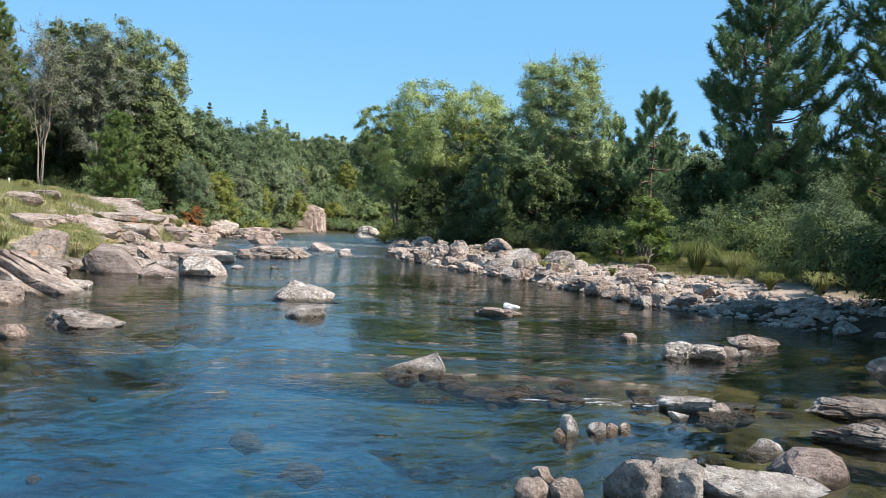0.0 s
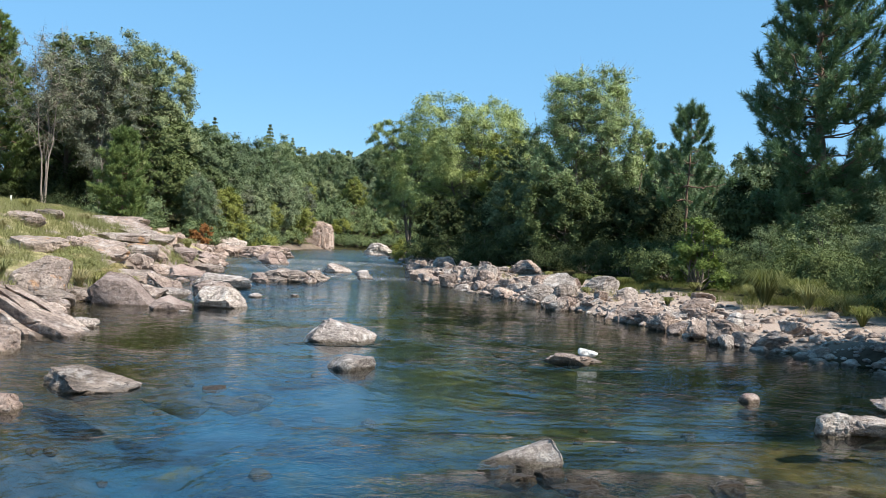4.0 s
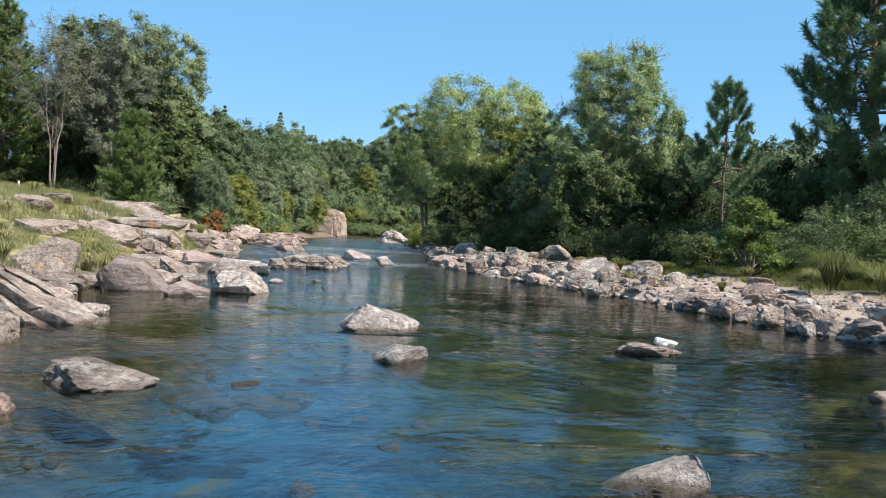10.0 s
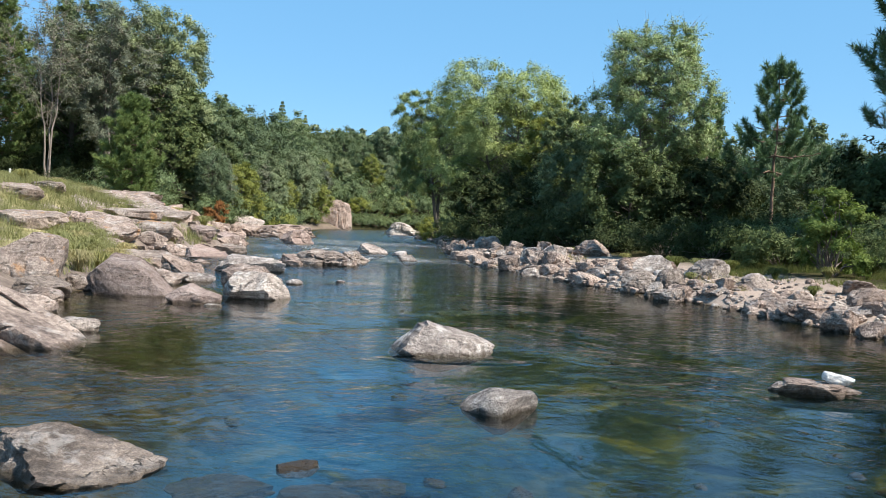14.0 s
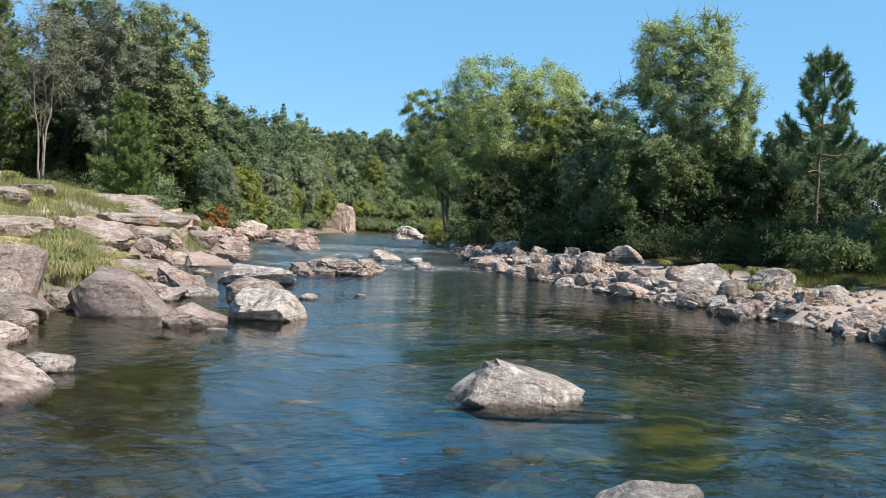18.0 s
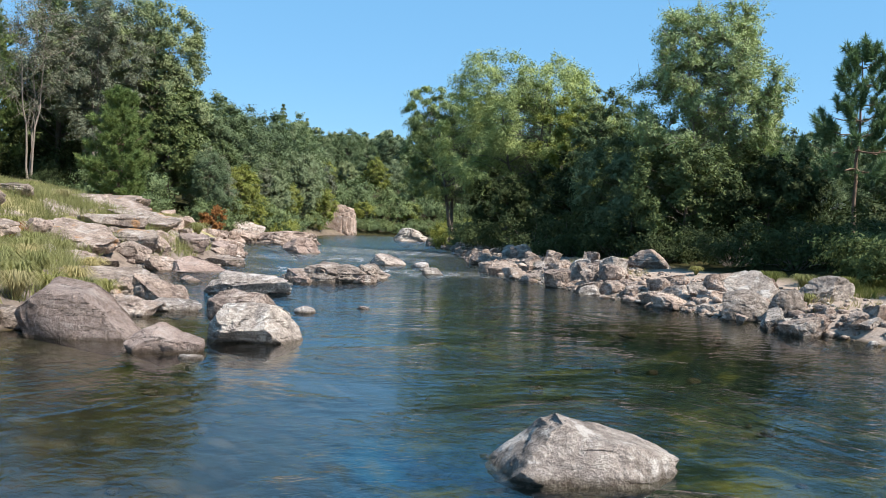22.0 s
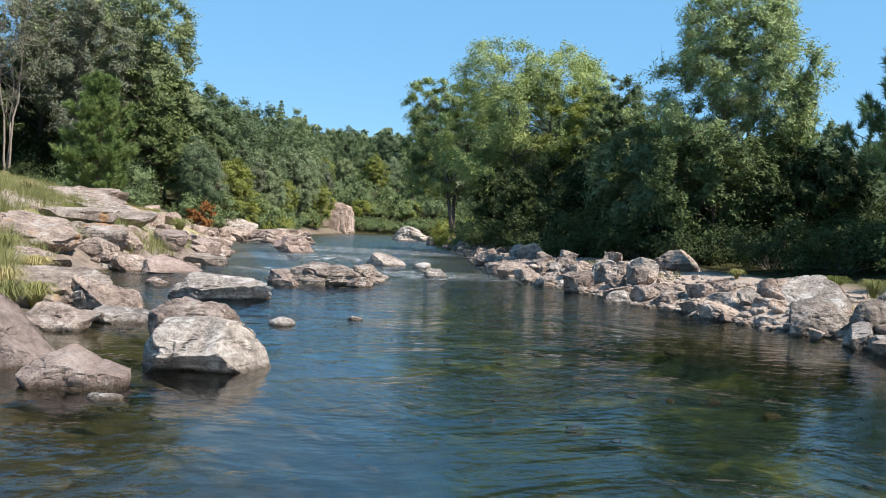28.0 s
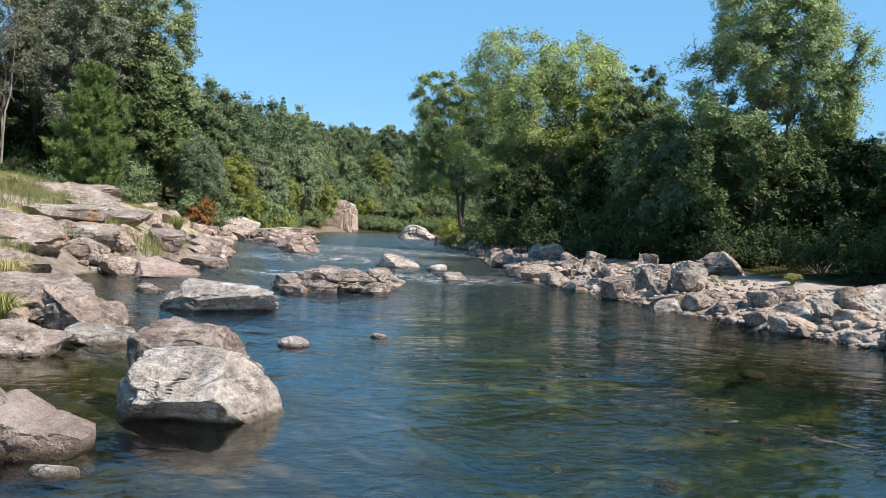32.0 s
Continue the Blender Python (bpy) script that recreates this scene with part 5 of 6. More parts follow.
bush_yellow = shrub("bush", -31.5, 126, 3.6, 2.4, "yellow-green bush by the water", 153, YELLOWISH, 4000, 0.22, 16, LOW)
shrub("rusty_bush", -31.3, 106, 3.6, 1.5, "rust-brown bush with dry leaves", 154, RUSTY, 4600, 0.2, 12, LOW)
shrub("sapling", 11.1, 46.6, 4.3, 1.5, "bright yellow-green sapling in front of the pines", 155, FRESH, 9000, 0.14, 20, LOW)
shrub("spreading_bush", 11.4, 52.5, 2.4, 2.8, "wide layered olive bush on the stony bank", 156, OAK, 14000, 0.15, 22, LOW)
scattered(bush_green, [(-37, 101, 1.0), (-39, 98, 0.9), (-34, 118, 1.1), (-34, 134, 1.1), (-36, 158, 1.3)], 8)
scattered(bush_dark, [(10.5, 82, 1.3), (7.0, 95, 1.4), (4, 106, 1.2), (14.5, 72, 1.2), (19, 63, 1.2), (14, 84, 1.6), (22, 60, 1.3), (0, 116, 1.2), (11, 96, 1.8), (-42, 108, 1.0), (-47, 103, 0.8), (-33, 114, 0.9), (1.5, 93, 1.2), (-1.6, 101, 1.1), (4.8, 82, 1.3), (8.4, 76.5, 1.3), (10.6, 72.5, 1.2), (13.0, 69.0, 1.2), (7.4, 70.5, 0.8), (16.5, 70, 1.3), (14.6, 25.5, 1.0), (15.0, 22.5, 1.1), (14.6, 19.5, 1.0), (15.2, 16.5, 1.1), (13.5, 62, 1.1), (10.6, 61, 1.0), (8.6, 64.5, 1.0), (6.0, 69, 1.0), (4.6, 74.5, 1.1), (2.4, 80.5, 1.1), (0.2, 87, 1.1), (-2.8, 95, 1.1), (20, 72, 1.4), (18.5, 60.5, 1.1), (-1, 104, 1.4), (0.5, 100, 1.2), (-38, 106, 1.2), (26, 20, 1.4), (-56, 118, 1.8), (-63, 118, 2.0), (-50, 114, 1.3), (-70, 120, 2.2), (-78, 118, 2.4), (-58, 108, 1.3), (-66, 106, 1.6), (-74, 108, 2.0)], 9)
scattered(bush_mid, [(21, 48, 1.1), (24, 46, 1.1), (25, 39, 1.2), (24, 32, 1.2), (12.5, 57, 1.0), (15, 56, 1.0), (15.6, 44.0, 0.9), (17.6, 46.0, 0.9), (16.2, 39.5, 0.85), (14.8, 47.6, 0.75), (13.4, 49.2, 0.6), (16.4, 35.6, 0.85), (15.4, 32.0, 0.75), (17.2, 57.5, 1.1), (14.5, 51, 0.9), (17.5, 51.5, 1.0)], 16)
scattered(bush_spray, [(20.5, 44.5, 0.9), (16.2, 50.5, 0.8), (22.0, 50.0, 1.05), (19.0, 40.5, 0.8), (13.2, 54.5, 0.62), (25.0, 43.0, 1.1)], 17, 0.9, 1.1)
scattered(bush_olive, [(-31, 128, 1.1), (-32, 150, 1.2), (-33.5, 172, 1.2), (-34, 200, 1.1), (-5, 114, 0.8), (-7, 138, 0.9), (-5, 152, 1.1), (-2, 164, 1.2), (-25.5, 196, 0.8), (-22, 198.3, 0.8), (-18.5, 200.6, 0.8), (-15, 203.5, 0.9), (-28, 196, 0.8), (-23.6, 197.4, 0.7), (-20, 199.6, 0.7), (-16.8, 202.2, 0.8), (-12, 205, 0.9), (-8, 206, 1.0), (-3, 208, 1.0), (-27, 206, 1.1), (-24, 204, 1.2), (-19, 207, 1.4), (-14, 210, 1.2), (-9, 212, 1.5), (-4, 214, 1.4), (-34, 206, 1.5), (-30, 214, 1.9), (-21, 220, 1.9), (-12, 224, 1.8), (-3, 226, 1.8), (19, 51, 1.0), (24, 56, 1.3)], 10)
scattered(bush_yellow, [(-31, 140, 1.1), (-7.5, 118, 0.7), (-8.0, 134, 0.8), (-4, 160, 0.9), (-26, 202, 1.0), (-16.5, 207, 0.9), (-36, 196, 1.1), (2.0, 91, 0.45), (-29, 132, 0.7)], 11)


# ---------------------------------------------------------------- bedrock and boulders of the banks
def bedrock(x, y, w, h, d, label, seed, mat=None, name="rock_slab", turn=0.0, tilt=(0, 0), lift=0.0, group=LEFT_ROCKS, **how):
    """A slab or boulder that grows out of the bank."""
    return boulder(name, x, y, w, h, d, label, seed, mat or ROCK_LICHEN, turn, None, max(hz(x, y), 0) + lift, tilt, group, **how)


SLAB = dict(cuts=7, level=5, layers=0.012, rough=0.055, crag=0.8)
TOP = (0.12, -0.2, 1, 0.25)
bedrock(-24.6, 59.2, 4.4, 1.25, 3.0, "broad smooth pale slab with orange lichen", 401, planes=((0.35, -0.3, 0.9, 0.1),), **SLAB)
bedrock(-24.5, 64.3, 3.8, 0.75, 2.0, "flat white-topped slab with an orange underside", 402, lift=0.15, planes=((0.05, -0.1, 1, 0.2),), **SLAB)
bedrock(-22.9, 62.9, 2.9, 0.8, 1.8, "layered brown slab under a pale one", 403, planes=(TOP,), **SLAB)
bedrock(-27.8, 72.5, 5.2, 1.35, 4.0, "big brown ribbed outcrop at the wood's edge", 404, planes=((0.3, -0.25, 0.9, 0.1), (-0.6, -0.3, 0.7, 0.5)), **SLAB)
bedrock(-24.6, 68.3, 4.4, 1.0, 2.8, "sloping brown outcrop below the crest", 405, planes=((0.3, -0.3, 0.9, 0.12),), **SLAB)
bedrock(-31.0, 80.0, 5.5, 1.2, 4.0, "weathered outcrop half in the grass", 406, planes=(TOP,), **SLAB)
bedrock(-22.3, 65.6, 1.2, 0.75, 1.0, "dark square block of rock", 407, ROCK, "boulder", box=0.7, cuts=6)
bedrock(-21.8, 63.2, 1.5, 0.8, 1.1, "dark angular block at the foot of the slabs", 408, ROCK, "boulder", cuts=7, planes=((0.5, -0.3, 0.8, 0.3),))
bedrock(-20.8, 61.0, 1.7, 0.7, 1.2, "rounded grey rock by the water", 409, ROCK, "boulder")
bedrock(-19.1, 60.8, 2.7, 0.75, 2.4, "pinkish slab sloping into the water", 410, ROCK_PINK, planes=((0.45, -0.4, 0.85, 0.05),), **SLAB)
bedrock(-21.5, 68.0, 2.2, 0.8, 1.8, "pinkish slab among tumbled rocks", 411, ROCK_PINK, planes=(TOP,), **SLAB)
bedrock(-21.8, 74.5, 2.6, 0.9, 2.0, "pinkish slab among tumbled rocks", 412, ROCK_PINK, planes=(TOP,), **SLAB)
bedrock(-19.2, 67.2, 2.2, 0.6, 1.2, "dark flat slab jutting over the water", 413, ROCK_BANDED, planes=((0.1, -0.2, 1, 0.2),), **SLAB)
bedrock(-22.5, 61.2, 2.1, 0.7, 1.2, "greenish-grey rock half in the grass", 414, ROCK, "boulder")
bedrock(-18.0, 48.0, 3.6, 0.75, 1.8, "long grey slab behind the big block", 415, ROCK_BANDED, planes=((0.1, -0.3, 1, 0.2),), **SLAB)
bedrock(-15.4, 45.2, 1.6, 0.95, 1.6, "grey cracked rock by a pool", 416, ROCK, "boulder", planes=((0.5, -0.3, 0.8, 0.3),))
bedrock(-16.9, 47.0, 1.4, 0.7, 1.1, "dark grey rounded rock", 417, ROCK, "boulder")
bedrock(-14.2, 43.3, 1.5, 0.35, 0.9, "low tan rock by a pool", 418, ROCK_PALE, "boulder", planes=(TOP,))
bedrock(-32.6, 122.0, 6.0, 1.6, 4.0, "whitish sloping outcrop at the far bank", 419, ROCK_PALE, planes=((0.4, -0.3, 0.85, 0.1),), **SLAB)
bedrock(-29.6, 112.5, 3.6, 1.4, 2.4, "brown outcrop at the far bank", 420, ROCK, planes=(TOP,), **SLAB)
bedrock(-29.6, 60.5, 2.6, 0.8, 2.0, "brown slab on the grassy crest", 421, planes=(TOP,), **SLAB)
bedrock(-29.6, 63.5, 2.2, 0.5, 1.4, "dark layered slab on the grassy crest", 422, ROCK_BANDED, planes=((0, -0.1, 1, 0.2),), **SLAB)
bedrock(-16.4, 38.6, 1.4, 0.5, 1.0, "low brown slabs of rock in the shallows", 423, ROCK_BANDED, planes=(TOP,), **SLAB)
bedrock(-15.9, 34.7, 1.1, 0.42, 0.8, "small grey rock at the water", 424, ROCK, "boulder")
bedrock(-17.4, 45.2, 1.6, 0.55, 1.2, "brown rock with rusty stain", 425, ROCK_LICHEN, planes=(TOP,), **SLAB)
bedrock(-14.9, 41.8, 1.7, 0.55, 1.2, "smooth grey slab by a pool", 426, ROCK, planes=((0.1, -0.5, 0.9, 0.2),), **SLAB)
bedrock(-16.3, 35.4, 1.8, 0.5, 1.3, "grey slab at the foot of the grass", 427, ROCK_BANDED, planes=(TOP,), **SLAB)
bedrock(-15.2, 32.2, 1.6, 0.5, 1.2, "grey-brown rock beside the tilted slab", 428, ROCK, "boulder")
bedrock(-20.6, 52.0, 2.4, 0.7, 1.6, "pale rock in the grass", 429, planes=(TOP,), **SLAB)
bedrock(-23.0, 48.0, 3.0, 0.7, 2.2, "pale smooth outcrop in the grass", 430, planes=(TOP,), **SLAB)
RIGHT_ROCKS = "rocks of the stony bank"
RB = dict(mat=ROCK, name="boulder", group=RIGHT_ROCKS)
bedrock(4.2, 64.2, 2.8, 1.0, 2.2, "big grey boulder in the shade of the alder", 441, **RB)
bedrock(-0.1, 59.9, 1.2, 0.95, 1.0, "pale upright square boulder", 442, ROCK_PALE, "boulder", group=RIGHT_ROCKS, box=0.7, cuts=5)
bedrock(0.4, 54.6, 1.2, 0.5, 1.0, "dark rounded boulder at the water", 443, **RB)
bedrock(2.0, 53.2, 1.0, 0.45, 0.8, "rounded pinkish rock on the sand", 444, **RB)
bedrock(3.9, 50.8, 1.6, 0.85, 1.3, "dark angular boulder on the sand", 445, **RB)
bedrock(1.8, 49.7, 1.6, 0.55, 1.1, "dark pointed rock at the water", 446, planes=((0.4, -0.3, 0.8, 0.2),), **RB)
bedrock(-2.2, 81.2, 1.3, 1.0, 1.0, "pale square block above the tumbled rocks", 447, ROCK_PALE, "boulder", group=RIGHT_ROCKS, box=0.7)
bedrock(1.6, 88.3, 2.6, 1.1, 1.6, "pale rock ledge under the willow", 448, ROCK_PALE, planes=(TOP,), group=RIGHT_ROCKS, **SLAB)
bedrock(4.7, 50.4, 2.3, 0.95, 1.6, "large pale boulder with a sloping face", 449, ROCK_PALE, "boulder", group=RIGHT_ROCKS, planes=((-0.3, -0.5, 0.8, 0.3),))
bedrock(3.3, 46.6, 1.8, 0.9, 1.4, "dark rounded boulder at the water's edge", 450, ROCK_DARK, "boulder", group=RIGHT_ROCKS, cuts=3, rough=0.04, crag=0.6)
bedrock(4.3, 45.7, 1.3, 0.7, 1.1, "dark wet boulder with a tan top", 461, ROCK_DARK, "boulder", group=RIGHT_ROCKS, cuts=4, crag=0.6)
bedrock(1.1, 58.0, 1.3, 1.0, 1.0, "pale pink upright block among the tumbled rocks", 462, ROCK_PALE, "boulder", group=RIGHT_ROCKS, box=0.6, cuts=4, crag=0.4)
bedrock(6.5, 48.3, 1.9, 0.9, 1.5, "tan blocky boulder in the grass", 451, ROCK_PALE, "boulder", group=RIGHT_ROCKS, box=0.72)
bedrock(5.9, 39.4, 1.2, 0.75, 1.0, "dark boulder leaning at the water's edge", 452, planes=((-0.5, -0.5, 0.6, 0.3),), **RB)
bedrock(6.3, 36.9, 2.0, 0.55, 1.1, "long flat grey rock at the water", 453, planes=(TOP,), **RB)
bedrock(6.4, 34.8, 1.1, 0.65, 0.9, "speckled grey angular rock", 454, **RB)
bedrock(6.7, 33.7, 0.8, 0.45, 0.7, "dark flat-topped rock at the water", 455, **RB)
bedrock(7.3, 32.7, 1.3, 0.6, 1.0, "rounded brown rock at the water", 456, **RB)
bedrock(8.7, 38.1, 1.3, 0.6, 1.0, "rounded grey boulder on the stones", 457, **RB)
bedrock(6.9, 43.4, 1.1, 0.6, 0.9, "rounded pale boulder on the stones", 458, ROCK_PALE, "boulder", group=RIGHT_ROCKS, cuts=4, rough=0.03)
bedrock(5.2, 50.9, 1.4, 0.6, 1.1, "tan boulder beside a larger one", 459, **RB)
bedrock(6.1, 37.9, 1.5, 0.7, 1.1, "dark wedge of rock at the water", 460, planes=((-0.5, -0.4, 0.7, 0.2),), **RB)

# ---------------------------------------------------------------- loose rocks of the banks
STONE_LABELS = ["pinkish-grey angular rock of the stony bank", "rounded grey rock of the stony bank", "pale tan rock of the stony bank", "brown weathered rock of the stony bank"]
variants = [rock_mesh(300 + k, (1, rng.uniform(0.7, 1.0), rng.uniform(0.5, 0.85)), (ROCK, ROCK, ROCK_PALE, ROCK)[k % 4], (4, 5)[k // 10], 8 + k % 5, 0.07, flat=(0.0, 0.4)[k % 2], box=(0.7, 0.85)[k % 3 > 0]) for k in range(20)]

far_variants = [rock_mesh(320 + k, (1, rng.uniform(0.7, 1.0), rng.uniform(0.5, 0.85)), ROCK, 3, 8 + k % 4, 0.07, flat=(0.0, 0.4)[k % 2], box=0.75) for k in range(8)]


def bank_rocks(count, y0, y1, side, reach, seed, group, sizes, power=1.3, together=""):
    """Rocks strewn along a bank, each a thing, or, far off, together as one heap."""
    rng = np.random.default_rng(seed)
    heap = []
    for k in range(count):
        y = rng.uniform(y0, y1)
        d = reach * rng.random() ** power - 0.5
        x = np.interp(y, RIGHT_Y, RIGHT_X) + d if side > 0 else np.interp(y, LEFT_Y, LEFT_X) - d
        if side > 0 and d > 2.6 and y < 62 and rng.random() < 0.82:
            continue
        s = sizes[0] + (sizes[1] - sizes[0]) * rng.random() ** 2.2
        j = int(rng.integers(10)) + (10 if s > 0.95 and not together else 0)
        m = pose(x, y, max(hz(x, y), -0.1) - 0.22 * s, rng.uniform(-14, 14), rng.uniform(-14, 14), rng.uniform(0, 360)) @ Matrix.Diagonal((s, s * rng.uniform(0.75, 1.1), s * rng.uniform(0.7, 1.1), 1))
        if together:
            me = far_variants[j % 8]
            co = np.empty(len(me.vertices) * 3, np.float32)
            me.vertices.foreach_get("co", co)
            mm = np.array(m)
            heap.append((co.reshape(-1, 3) @ mm[:3, :3].T + mm[:3, 3], sphere(3)[1]))
            continue
        ob = new("boulder" if s > 0.72 else "rock", variants[j])
        ob.matrix_world = m
        tagged(ob, STONE_LABELS[j % 4], "rock", group)
    if heap:
        me = mesh_from("rubble", *joined(heap), ROCK, True)
        me.set_sharp_from_angle(angle=radians(28))
        thing("rubble", me, Matrix(), together, "rocks", kind="stuff")


bank_rocks(310, 26, 68, 1, 6.0, 21, "rocks of the stony bank", (0.35, 1.35))
bank_rocks(60, 52, 76, -1, 8.0, 22, "rocks of the grassy bank", (0.45, 1.8))
bank_rocks(30, 30, 54, -1, 5.0, 23, "rocks of the grassy bank", (0.4, 1.0))
bank_rocks(190, 64, 130, 1, 5.0, 24, "", (0.35, 1.6), together="tumbled pinkish rocks along the far stony bank")
bank_rocks(90, 74, 125, -1, 7.0, 25, "", (0.7, 2.0), together="tumbled brown rocks along the far grassy bank")
bank_rocks(26, 14, 27, 1, 4.0, 26, "rocks of the shaded bank", (0.5, 1.2))


def pebbles(name, count, area, sizes, seed, label, zmax=None, level=2, mat=None):
    """Small stones, too many to count, as one mesh."""
    mat = mat or ROCK_PALE
    rng = np.random.default_rng(seed)
    bv, bf = sphere(level)
    x, y = area(rng, count)
    z = height(x, y)
    if zmax is not None:
        keep = z < zmax
        x, y, z = x[keep], y[keep], z[keep]
    n = len(x)
    s = rng.uniform(sizes[0], sizes[1], n) * rng.uniform(0.6, 1, n)
    sh = rng.uniform(0.6, 1.1, (n, 1, 3)) * np.array([1, 1, 0.6])
    lump = 1 + 0.22 * rng.normal(size=(n, len(bv), 1)) * 0.6
    v = bv[None] * lump * sh * s[:, None, None] * 0.5
    a = rng.random(n) * 6.283
    ca, sa = np.cos(a)[:, None], np.sin(a)[:, None]
    v = np.stack([v[..., 0] * ca - v[..., 1] * sa, v[..., 0] * sa + v[..., 1] * ca, v[..., 2]], -1) + np.stack([x, y, z + 0.08 * s], -1)[:, None]
    f = (bf[None] + (np.arange(n) * len(bv))[:, None, None]).reshape(-1, 3)
    return thing(name, mesh_from(name, v.reshape(-1, 3), f, mat, True), Matrix(), label, "stones", kind="stuff")


def right_strip(rng, n):
    y = rng.uniform(24, 95, n)
    return np.interp(y, RIGHT_Y, RIGHT_X) + 6.0 * rng.random(n) ** 1.8 - 0.4, y


def bed_area(rng, n):
    y = 6 + 50 * rng.random(n) ** 1.4
    t = rng.random(n)
    return np.interp(y, LEFT_Y, LEFT_X) * (1 - t) + np.interp(y, RIGHT_Y, RIGHT_X) * t, y


pebbles("cobbles", 900, right_strip, (0.3, 0.6), 33, "grey and tan cobbles between the bank's rocks", mat=ROCK)
pebbles("gravel", 4200, right_strip, (0.10, 0.32), 31, "pale pebbles between the bank's rocks", level=1)
pebbles("bed_stones", 260, bed_area, (0.15, 0.6), 32, "brown and olive stones on the river bed", -0.28, mat=ROCK_BED)


# ---------------------------------------------------------------- grass
def grass(name, x, y, tall, seed, label, mat, per=16, spread=0.22, width=0.016):
    """Tufts of blades at the places given, as one mesh."""
    rng = np.random.default_rng(seed)
    n = len(x)
    z = height(x, y)
    s = np.repeat(tall * rng.uniform(0.6, 1.3, n), per)
    base = np.repeat(np.stack([x, y, z - 0.03], 1), per, 0)
    off = rng.normal(size=(n * per, 3)) * spread * np.array([1, 1, 0])
    way = np.stack([rng.normal(size=n * per) * 0.33, rng.normal(size=n * per) * 0.33, np.ones(n * per)], 1) + off * 0.9
    return thing(name, mesh_from(name, *blades(base + off * s[:, None], way, s, width * (0.7 + s), rng), mat), Matrix(), label, "grass", kind="stuff")


def left_field(n, seed, lo, hi, y0, y1, gate):
    rng = np.random.default_rng(seed)
    y = rng.uniform(y0, y1, n)
    x = np.interp(y, LEFT_Y, LEFT_X) - lo - (hi - lo) * rng.random(n)
    k = vnoise(np.stack([x * 0.3, y * 0.3, x * 0 + seed], 1)) > gate
    return x[k], y[k]


grass("dry_grass", *left_field(9000, 41, 1.6, 28, 27, 108, -0.22), 0.5, 1, "dry yellow-green grass on the sloping bank", GRASS_MIXED)
grass("green_grass", *left_field(2200, 42, 1.2, 12, 27, 70, 0.0), 0.65, 2, "long straw-green grass between the boulders", GRASS_MIXED, 18)


def right_field(n, seed, lo, hi, y0, y1, gate):
    rng = np.random.default_rng(seed)
    y = rng.uniform(y0, y1, n)
    x = np.interp(y, RIGHT_Y, RIGHT_X) + lo + np.interp(y, [36, 41], [3.2, 0.0]) + (hi - lo) * rng.random(n)
    k = vnoise(np.stack([x * 0.4, y * 0.4, x * 0 + seed], 1)) > gate
    return x[k], y[k]


grass("bank_grass", *right_field(2400, 43, 5.6, 13, 30, 54, -0.3), 0.38, 3, "green grass behind the stony bank", GRASS_GREEN, 18)
grass("shore_tufts", *right_field(160, 44, 1.5, 5, 28, 70, 0.15), 0.4, 4, "small dry grass tufts among the stones", GRASS_DRY, 24)


# ---------------------------------------------------------------- single plants and small things
def tussock(name, x, y, tall, spread, label, seed, mat, count=260, width=0.035):
    """One clump of long arching leaves, each bent in three."""
    rng = np.random.default_rng(seed)
    a = rng.random(count) * 2 * np.pi
    out = np.stack([np.cos(a), np.sin(a), 0 * a], 1)
    lean = rng.uniform(0.15, 1.0, count)[:, None] * spread
    ln = (tall * rng.uniform(0.7, 1.1, count))[:, None]
    side = np.stack([-np.sin(a), np.cos(a), 0 * a], 1) * width / 2
    up = np.array([[0, 0, 1.0]])
    p0 = out * 0.06 * rng.random((count, 1)) * tall
    p1 = p0 + out * lean * 0.35 + up * ln * 0.6
    p2 = p0 + out * lean * 0.8 + up * ln * 0.85
    p3 = p0 + out * lean * 1.25 + up * ln * (0.85 - 0.35 * lean / spread)
    v = np.stack([p0 - side, p0 + side, p1 - side, p1 + side, p2 - side * 0.7, p2 + side * 0.7, p3], 1).reshape(-1, 3)
    f = np.array([[0, 1, 3], [0, 3, 2], [2, 3, 5], [2, 5, 4], [4, 5, 6]])[None] + (np.arange(count) * 7)[:, None, None]
    return thing(name, mesh_from(name, v, f.reshape(-1, 3), mat), pose(x, y, hz(x, y) - 0.04), label, "plant", "grass clumps of the banks")


tussock("pampas_tussock", 11.5, 38.6, 1.7, 1.3, "big green tussock of long arching leaves", 1, GRASS_GREEN, 800, 0.026)
for k, (x, y, t, s) in enumerate([(6.1, 52.0, 0.75, 0.7), (7.0, 51.2, 0.7, 0.6), (8.2, 50.5, 0.7, 0.6), (5.6, 47.4, 0.5, 0.35), (9.0, 47.0, 0.6, 0.5), (10.6, 45.6, 0.6, 0.5), (8.2, 41.2, 0.45, 0.35), (9.0, 39.3, 0.5, 0.35), (7.4, 44.2, 0.45, 0.3), (12.2, 40.5, 0.8, 0.7), (13.6, 36.5, 0.9, 0.8), (14.4, 34.2, 1.0, 0.9), (12.8, 43.5, 0.7, 0.6), (5.0, 58.5, 0.5, 0.4), (3.0, 66.0, 0.6, 0.5), (12.6, 37.0, 1.1, 0.9), (13.3, 39.4, 1.2, 1.0), (12.2, 42.0, 0.8, 0.7), (14.6, 41.6, 1.1, 1.0), (13.0, 34.6, 0.9, 0.8), (12.4, 32.2, 0.8, 0.7), (13.4, 30.2, 1.0, 0.9)]):
    tussock("grass_clump", x, y, t, s, "yellow-green grass clump among the stones", 20 + k, (GRASS_GREEN, GRASS_MIXED)[k % 2], 320, 0.02)
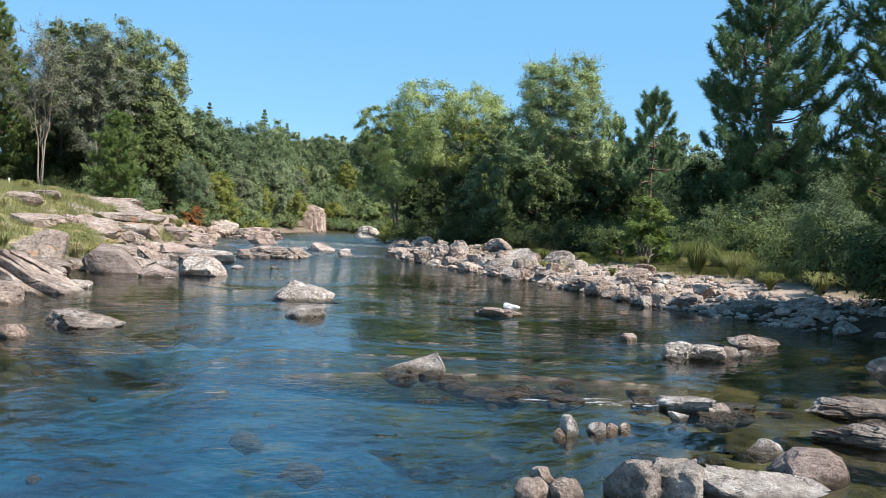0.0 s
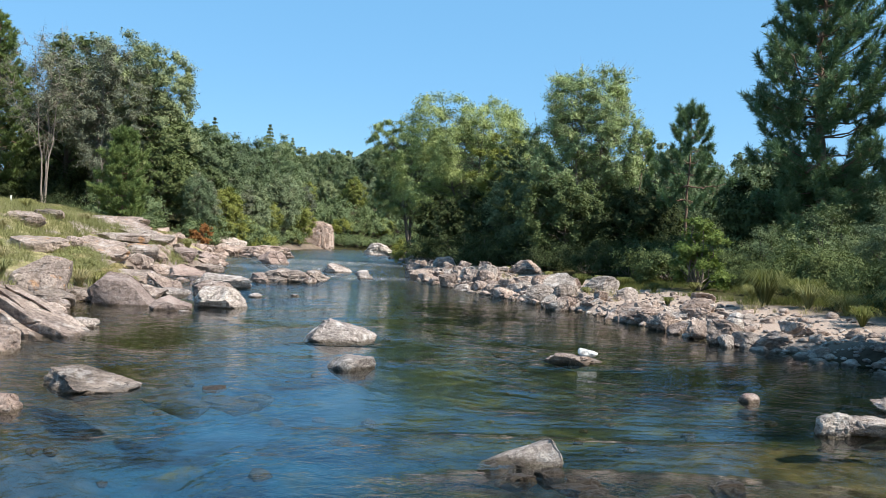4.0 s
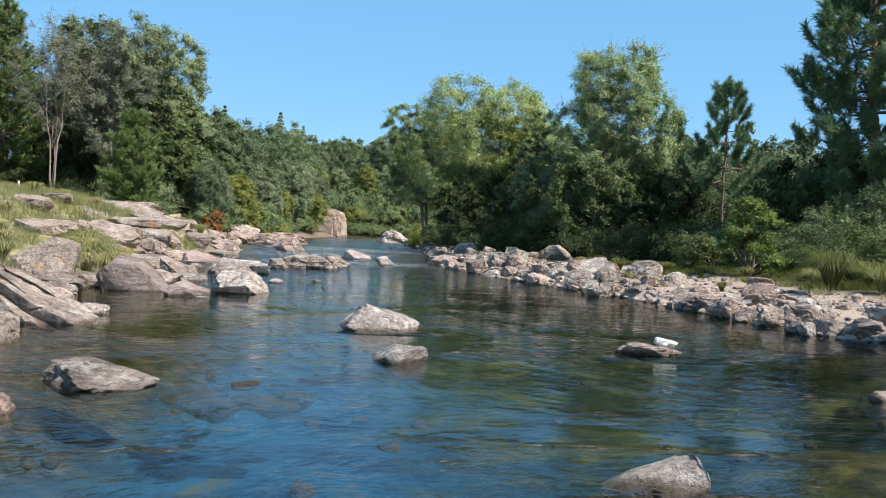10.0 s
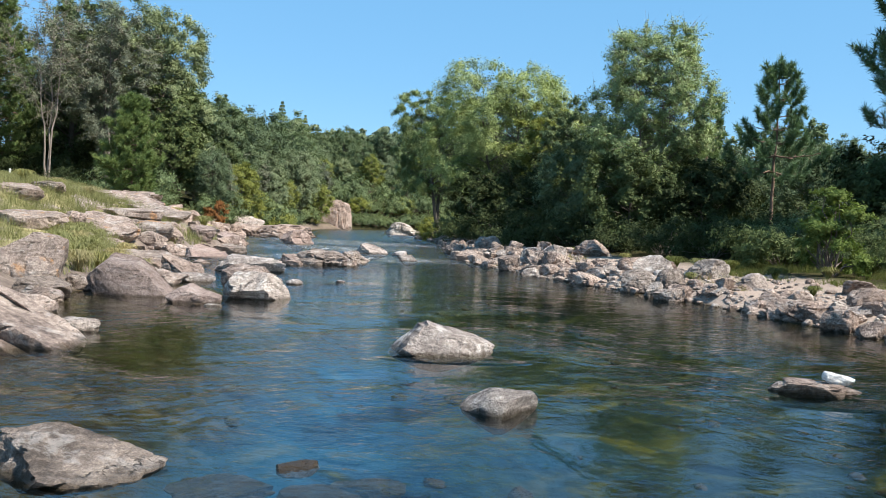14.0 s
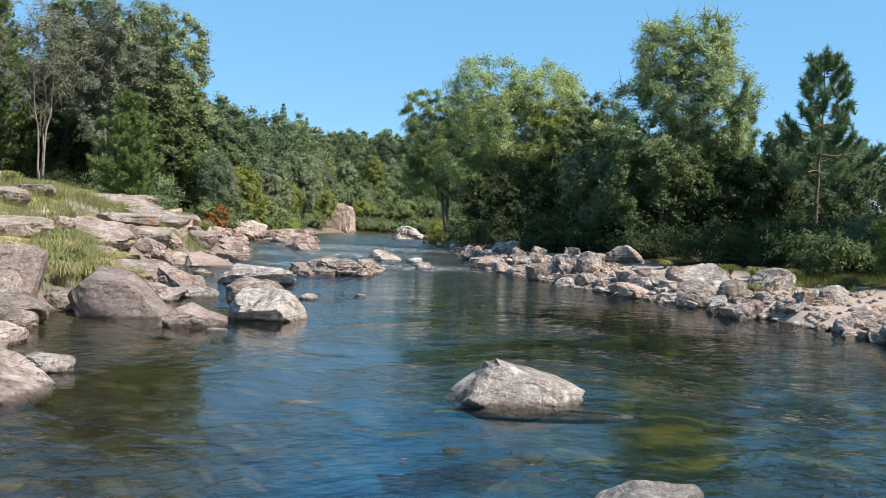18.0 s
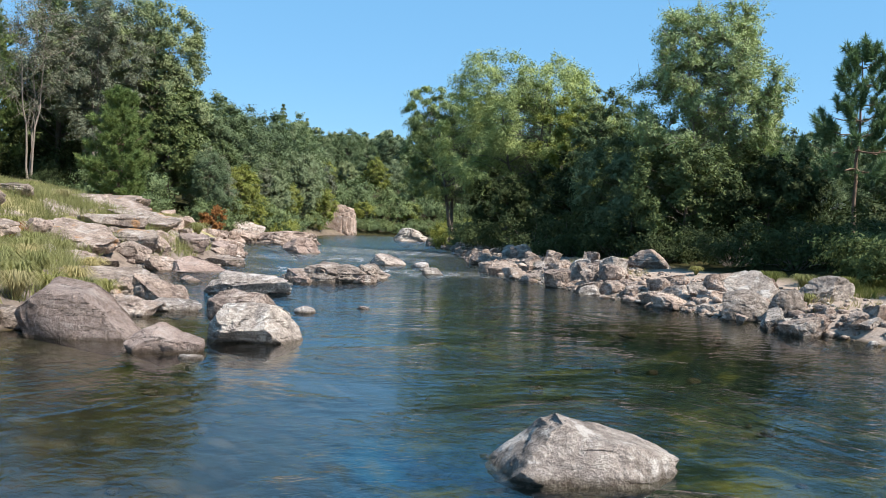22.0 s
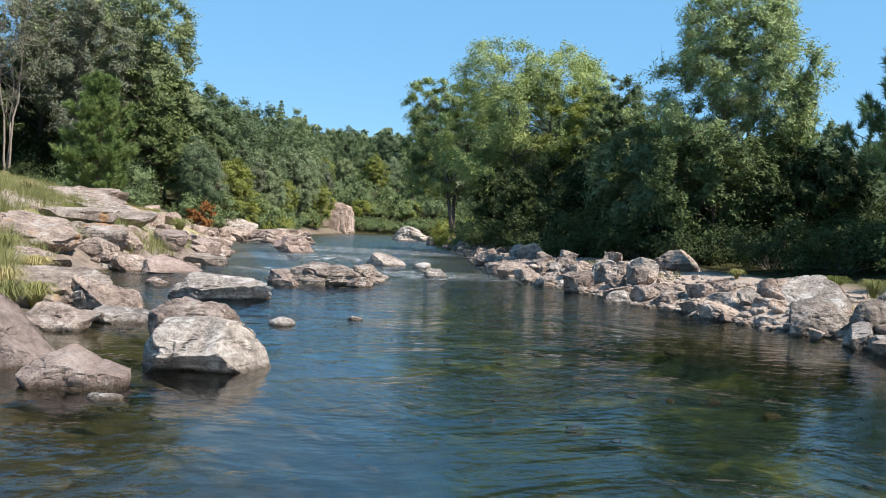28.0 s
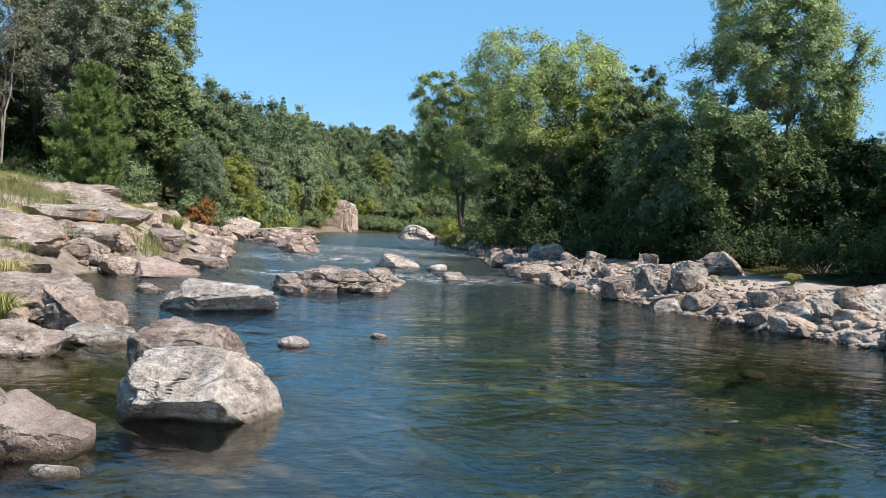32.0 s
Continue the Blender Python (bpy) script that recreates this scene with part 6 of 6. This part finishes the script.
for k, (x, y, t, s) in enumerate([(-16.6, 41.6, 0.8, 0.6), (-17.0, 43.4, 0.9, 0.7), (-17.5, 40.6, 0.9, 0.7), (-18.1, 41.8, 0.9, 0.7), (-18.9, 42.3, 0.9, 0.7), (-17.9, 44.9, 0.9, 0.7), (-19.4, 43.2, 0.9, 0.8), (-16.9, 44.6, 0.8, 0.6), (-17.6, 38.6, 0.8, 0.6), (-19.4, 37.6, 0.9, 0.7), (-20.6, 38.8, 0.9, 0.7), (-21.5, 41.5, 0.9, 0.7), (-17.6, 42.6, 0.9, 0.8), (-18.6, 43.8, 1.0, 0.8), (-19.6, 45.0, 0.9, 0.8), (-20.4, 46.6, 0.9, 0.8), (-21.4, 49.5, 0.9, 0.8), (-19.6, 50.0, 0.8, 0.7), (-22.6, 54.0, 0.8, 0.7), (-25.8, 56.0, 0.9, 0.8), (-27.0, 52.0, 0.9, 0.8), (-23.0, 44.0, 0.9, 0.8), (-24.8, 66.0, 0.7, 0.6), (-29.0, 68.0, 0.9, 0.8), (-31.5, 64.0, 0.9, 0.8), (-33.0, 72.0, 0.9, 0.9), (-26.5, 77.5, 1.1, 0.9), (-25.0, 80.5, 1.2, 1.0), (-27.8, 83.0, 1.2, 1.0), (-36.0, 78.0, 0.9, 0.8)]):
    tussock("grass_clump", x, y, t, s, "tall straw-green grass clump on the bank", 60 + k, (GRASS_MIXED, GRASS_DRY)[k % 3 == 2], 420, 0.022)
tussock("dry_fern", -24.0, 52.5, 0.9, 0.8, "rust-coloured dry plant in the grass", 90, RUSTY, 160, 0.06)


def plain(name, colour, rough=0.7, spread=0.15):
    mat, nt, bsdf = material(name)
    geo = nt.nodes.new("ShaderNodeNewGeometry")
    n = noise_node(nt, 3.0, 6, 0.6, geo.outputs["Position"])
    nt.links.new(ramp(nt, n, [(0.3, tuple(c * (1 - spread) for c in colour)), (0.7, tuple(min(1, c * (1 + spread)) for c in colour))]), bsdf.inputs["Base Color"])
    bsdf.inputs["Roughness"].default_value = rough
    return mat


WHITE_PAINT = plain("weathered_white_paint", (0.75, 0.74, 0.70))
PLASTER = plain("pinkish_plaster", (0.55, 0.42, 0.33))
SLATE = plain("grey_roof_sheet", (0.16, 0.18, 0.21), 0.5)
DARK_GLASS = plain("dark_window_glass", (0.03, 0.035, 0.04), 0.1)


def block(x0, x1, y0, y1, z0, z1, mat, name, bevel=0.02):
    bm = bmesh.new()
    bmesh.ops.create_cube(bm, size=1)
    for v in bm.verts:
        v.co = ((x0, x1)[v.co.x > 0], (y0, y1)[v.co.y > 0], (z0, z1)[v.co.z > 0])
    bmesh.ops.bevel(bm, geom=bm.edges[:], offset=bevel, segments=2, affect="EDGES")
    me = bpy.data.meshes.new(name)
    bm.to_mesh(me)
    bm.free()
    me.materials.append(mat)
    return me


post = thing("marker_post", None, pose(-44.3, 86.7, hz(-44.3, 86.7)), "white-painted marker post standing in the grass", "post")
part("shaft", block(-0.07, 0.07, -0.07, 0.07, -0.2, 0.62, WHITE_PAINT, "shaft"), post)
part("cap", block(-0.09, 0.09, -0.09, 0.09, 0.62, 0.70, WHITE_PAINT, "cap"), post)

house = thing("house", None, pose(54.5, 152, hz(54.5, 152), 0, 0, 12), "pinkish plastered house behind the trees, half hidden", "house")
part("wall", block(-6, 6, -4, 4, -1, 3.8, PLASTER, "wall", 0.05), house)
rv = np.array([(-6.6, -4.8, 7.0), (6.6, -4.8, 7.0), (6.6, 0, 9.4), (-6.6, 0, 9.4), (-6.6, 4.8, 7.0), (6.6, 4.8, 7.0), (-6.6, -4.8, 7.25), (6.6, -4.8, 7.25), (6.6, 0, 9.65), (-6.6, 0, 9.65), (-6.6, 4.8, 7.25), (6.6, 4.8, 7.25)], float)
rv[:, 2] -= 3.4
part("roof", mesh_from("roof", rv, [(0, 3, 2, 1), (3, 4, 5, 2), (6, 7, 8, 9), (9, 8, 11, 10), (0, 1, 7, 6), (5, 4, 10, 11), (0, 6, 9, 3), (3, 9, 10, 4), (1, 2, 8, 7), (2, 5, 11, 8)], SLATE), house)
for wx_ in (-4.0, -0.5, 3.0):
    win = part("window", block(wx_, wx_ + 1.4, -4.06, -3.9, 1.2, 2.5, WHITE_PAINT, "window"), house, "white-framed window")
    part("pane", block(wx_ + 0.1, wx_ + 1.3, -4.09, -4.0, 1.3, 2.4, DARK_GLASS, "pane", 0.005), win)
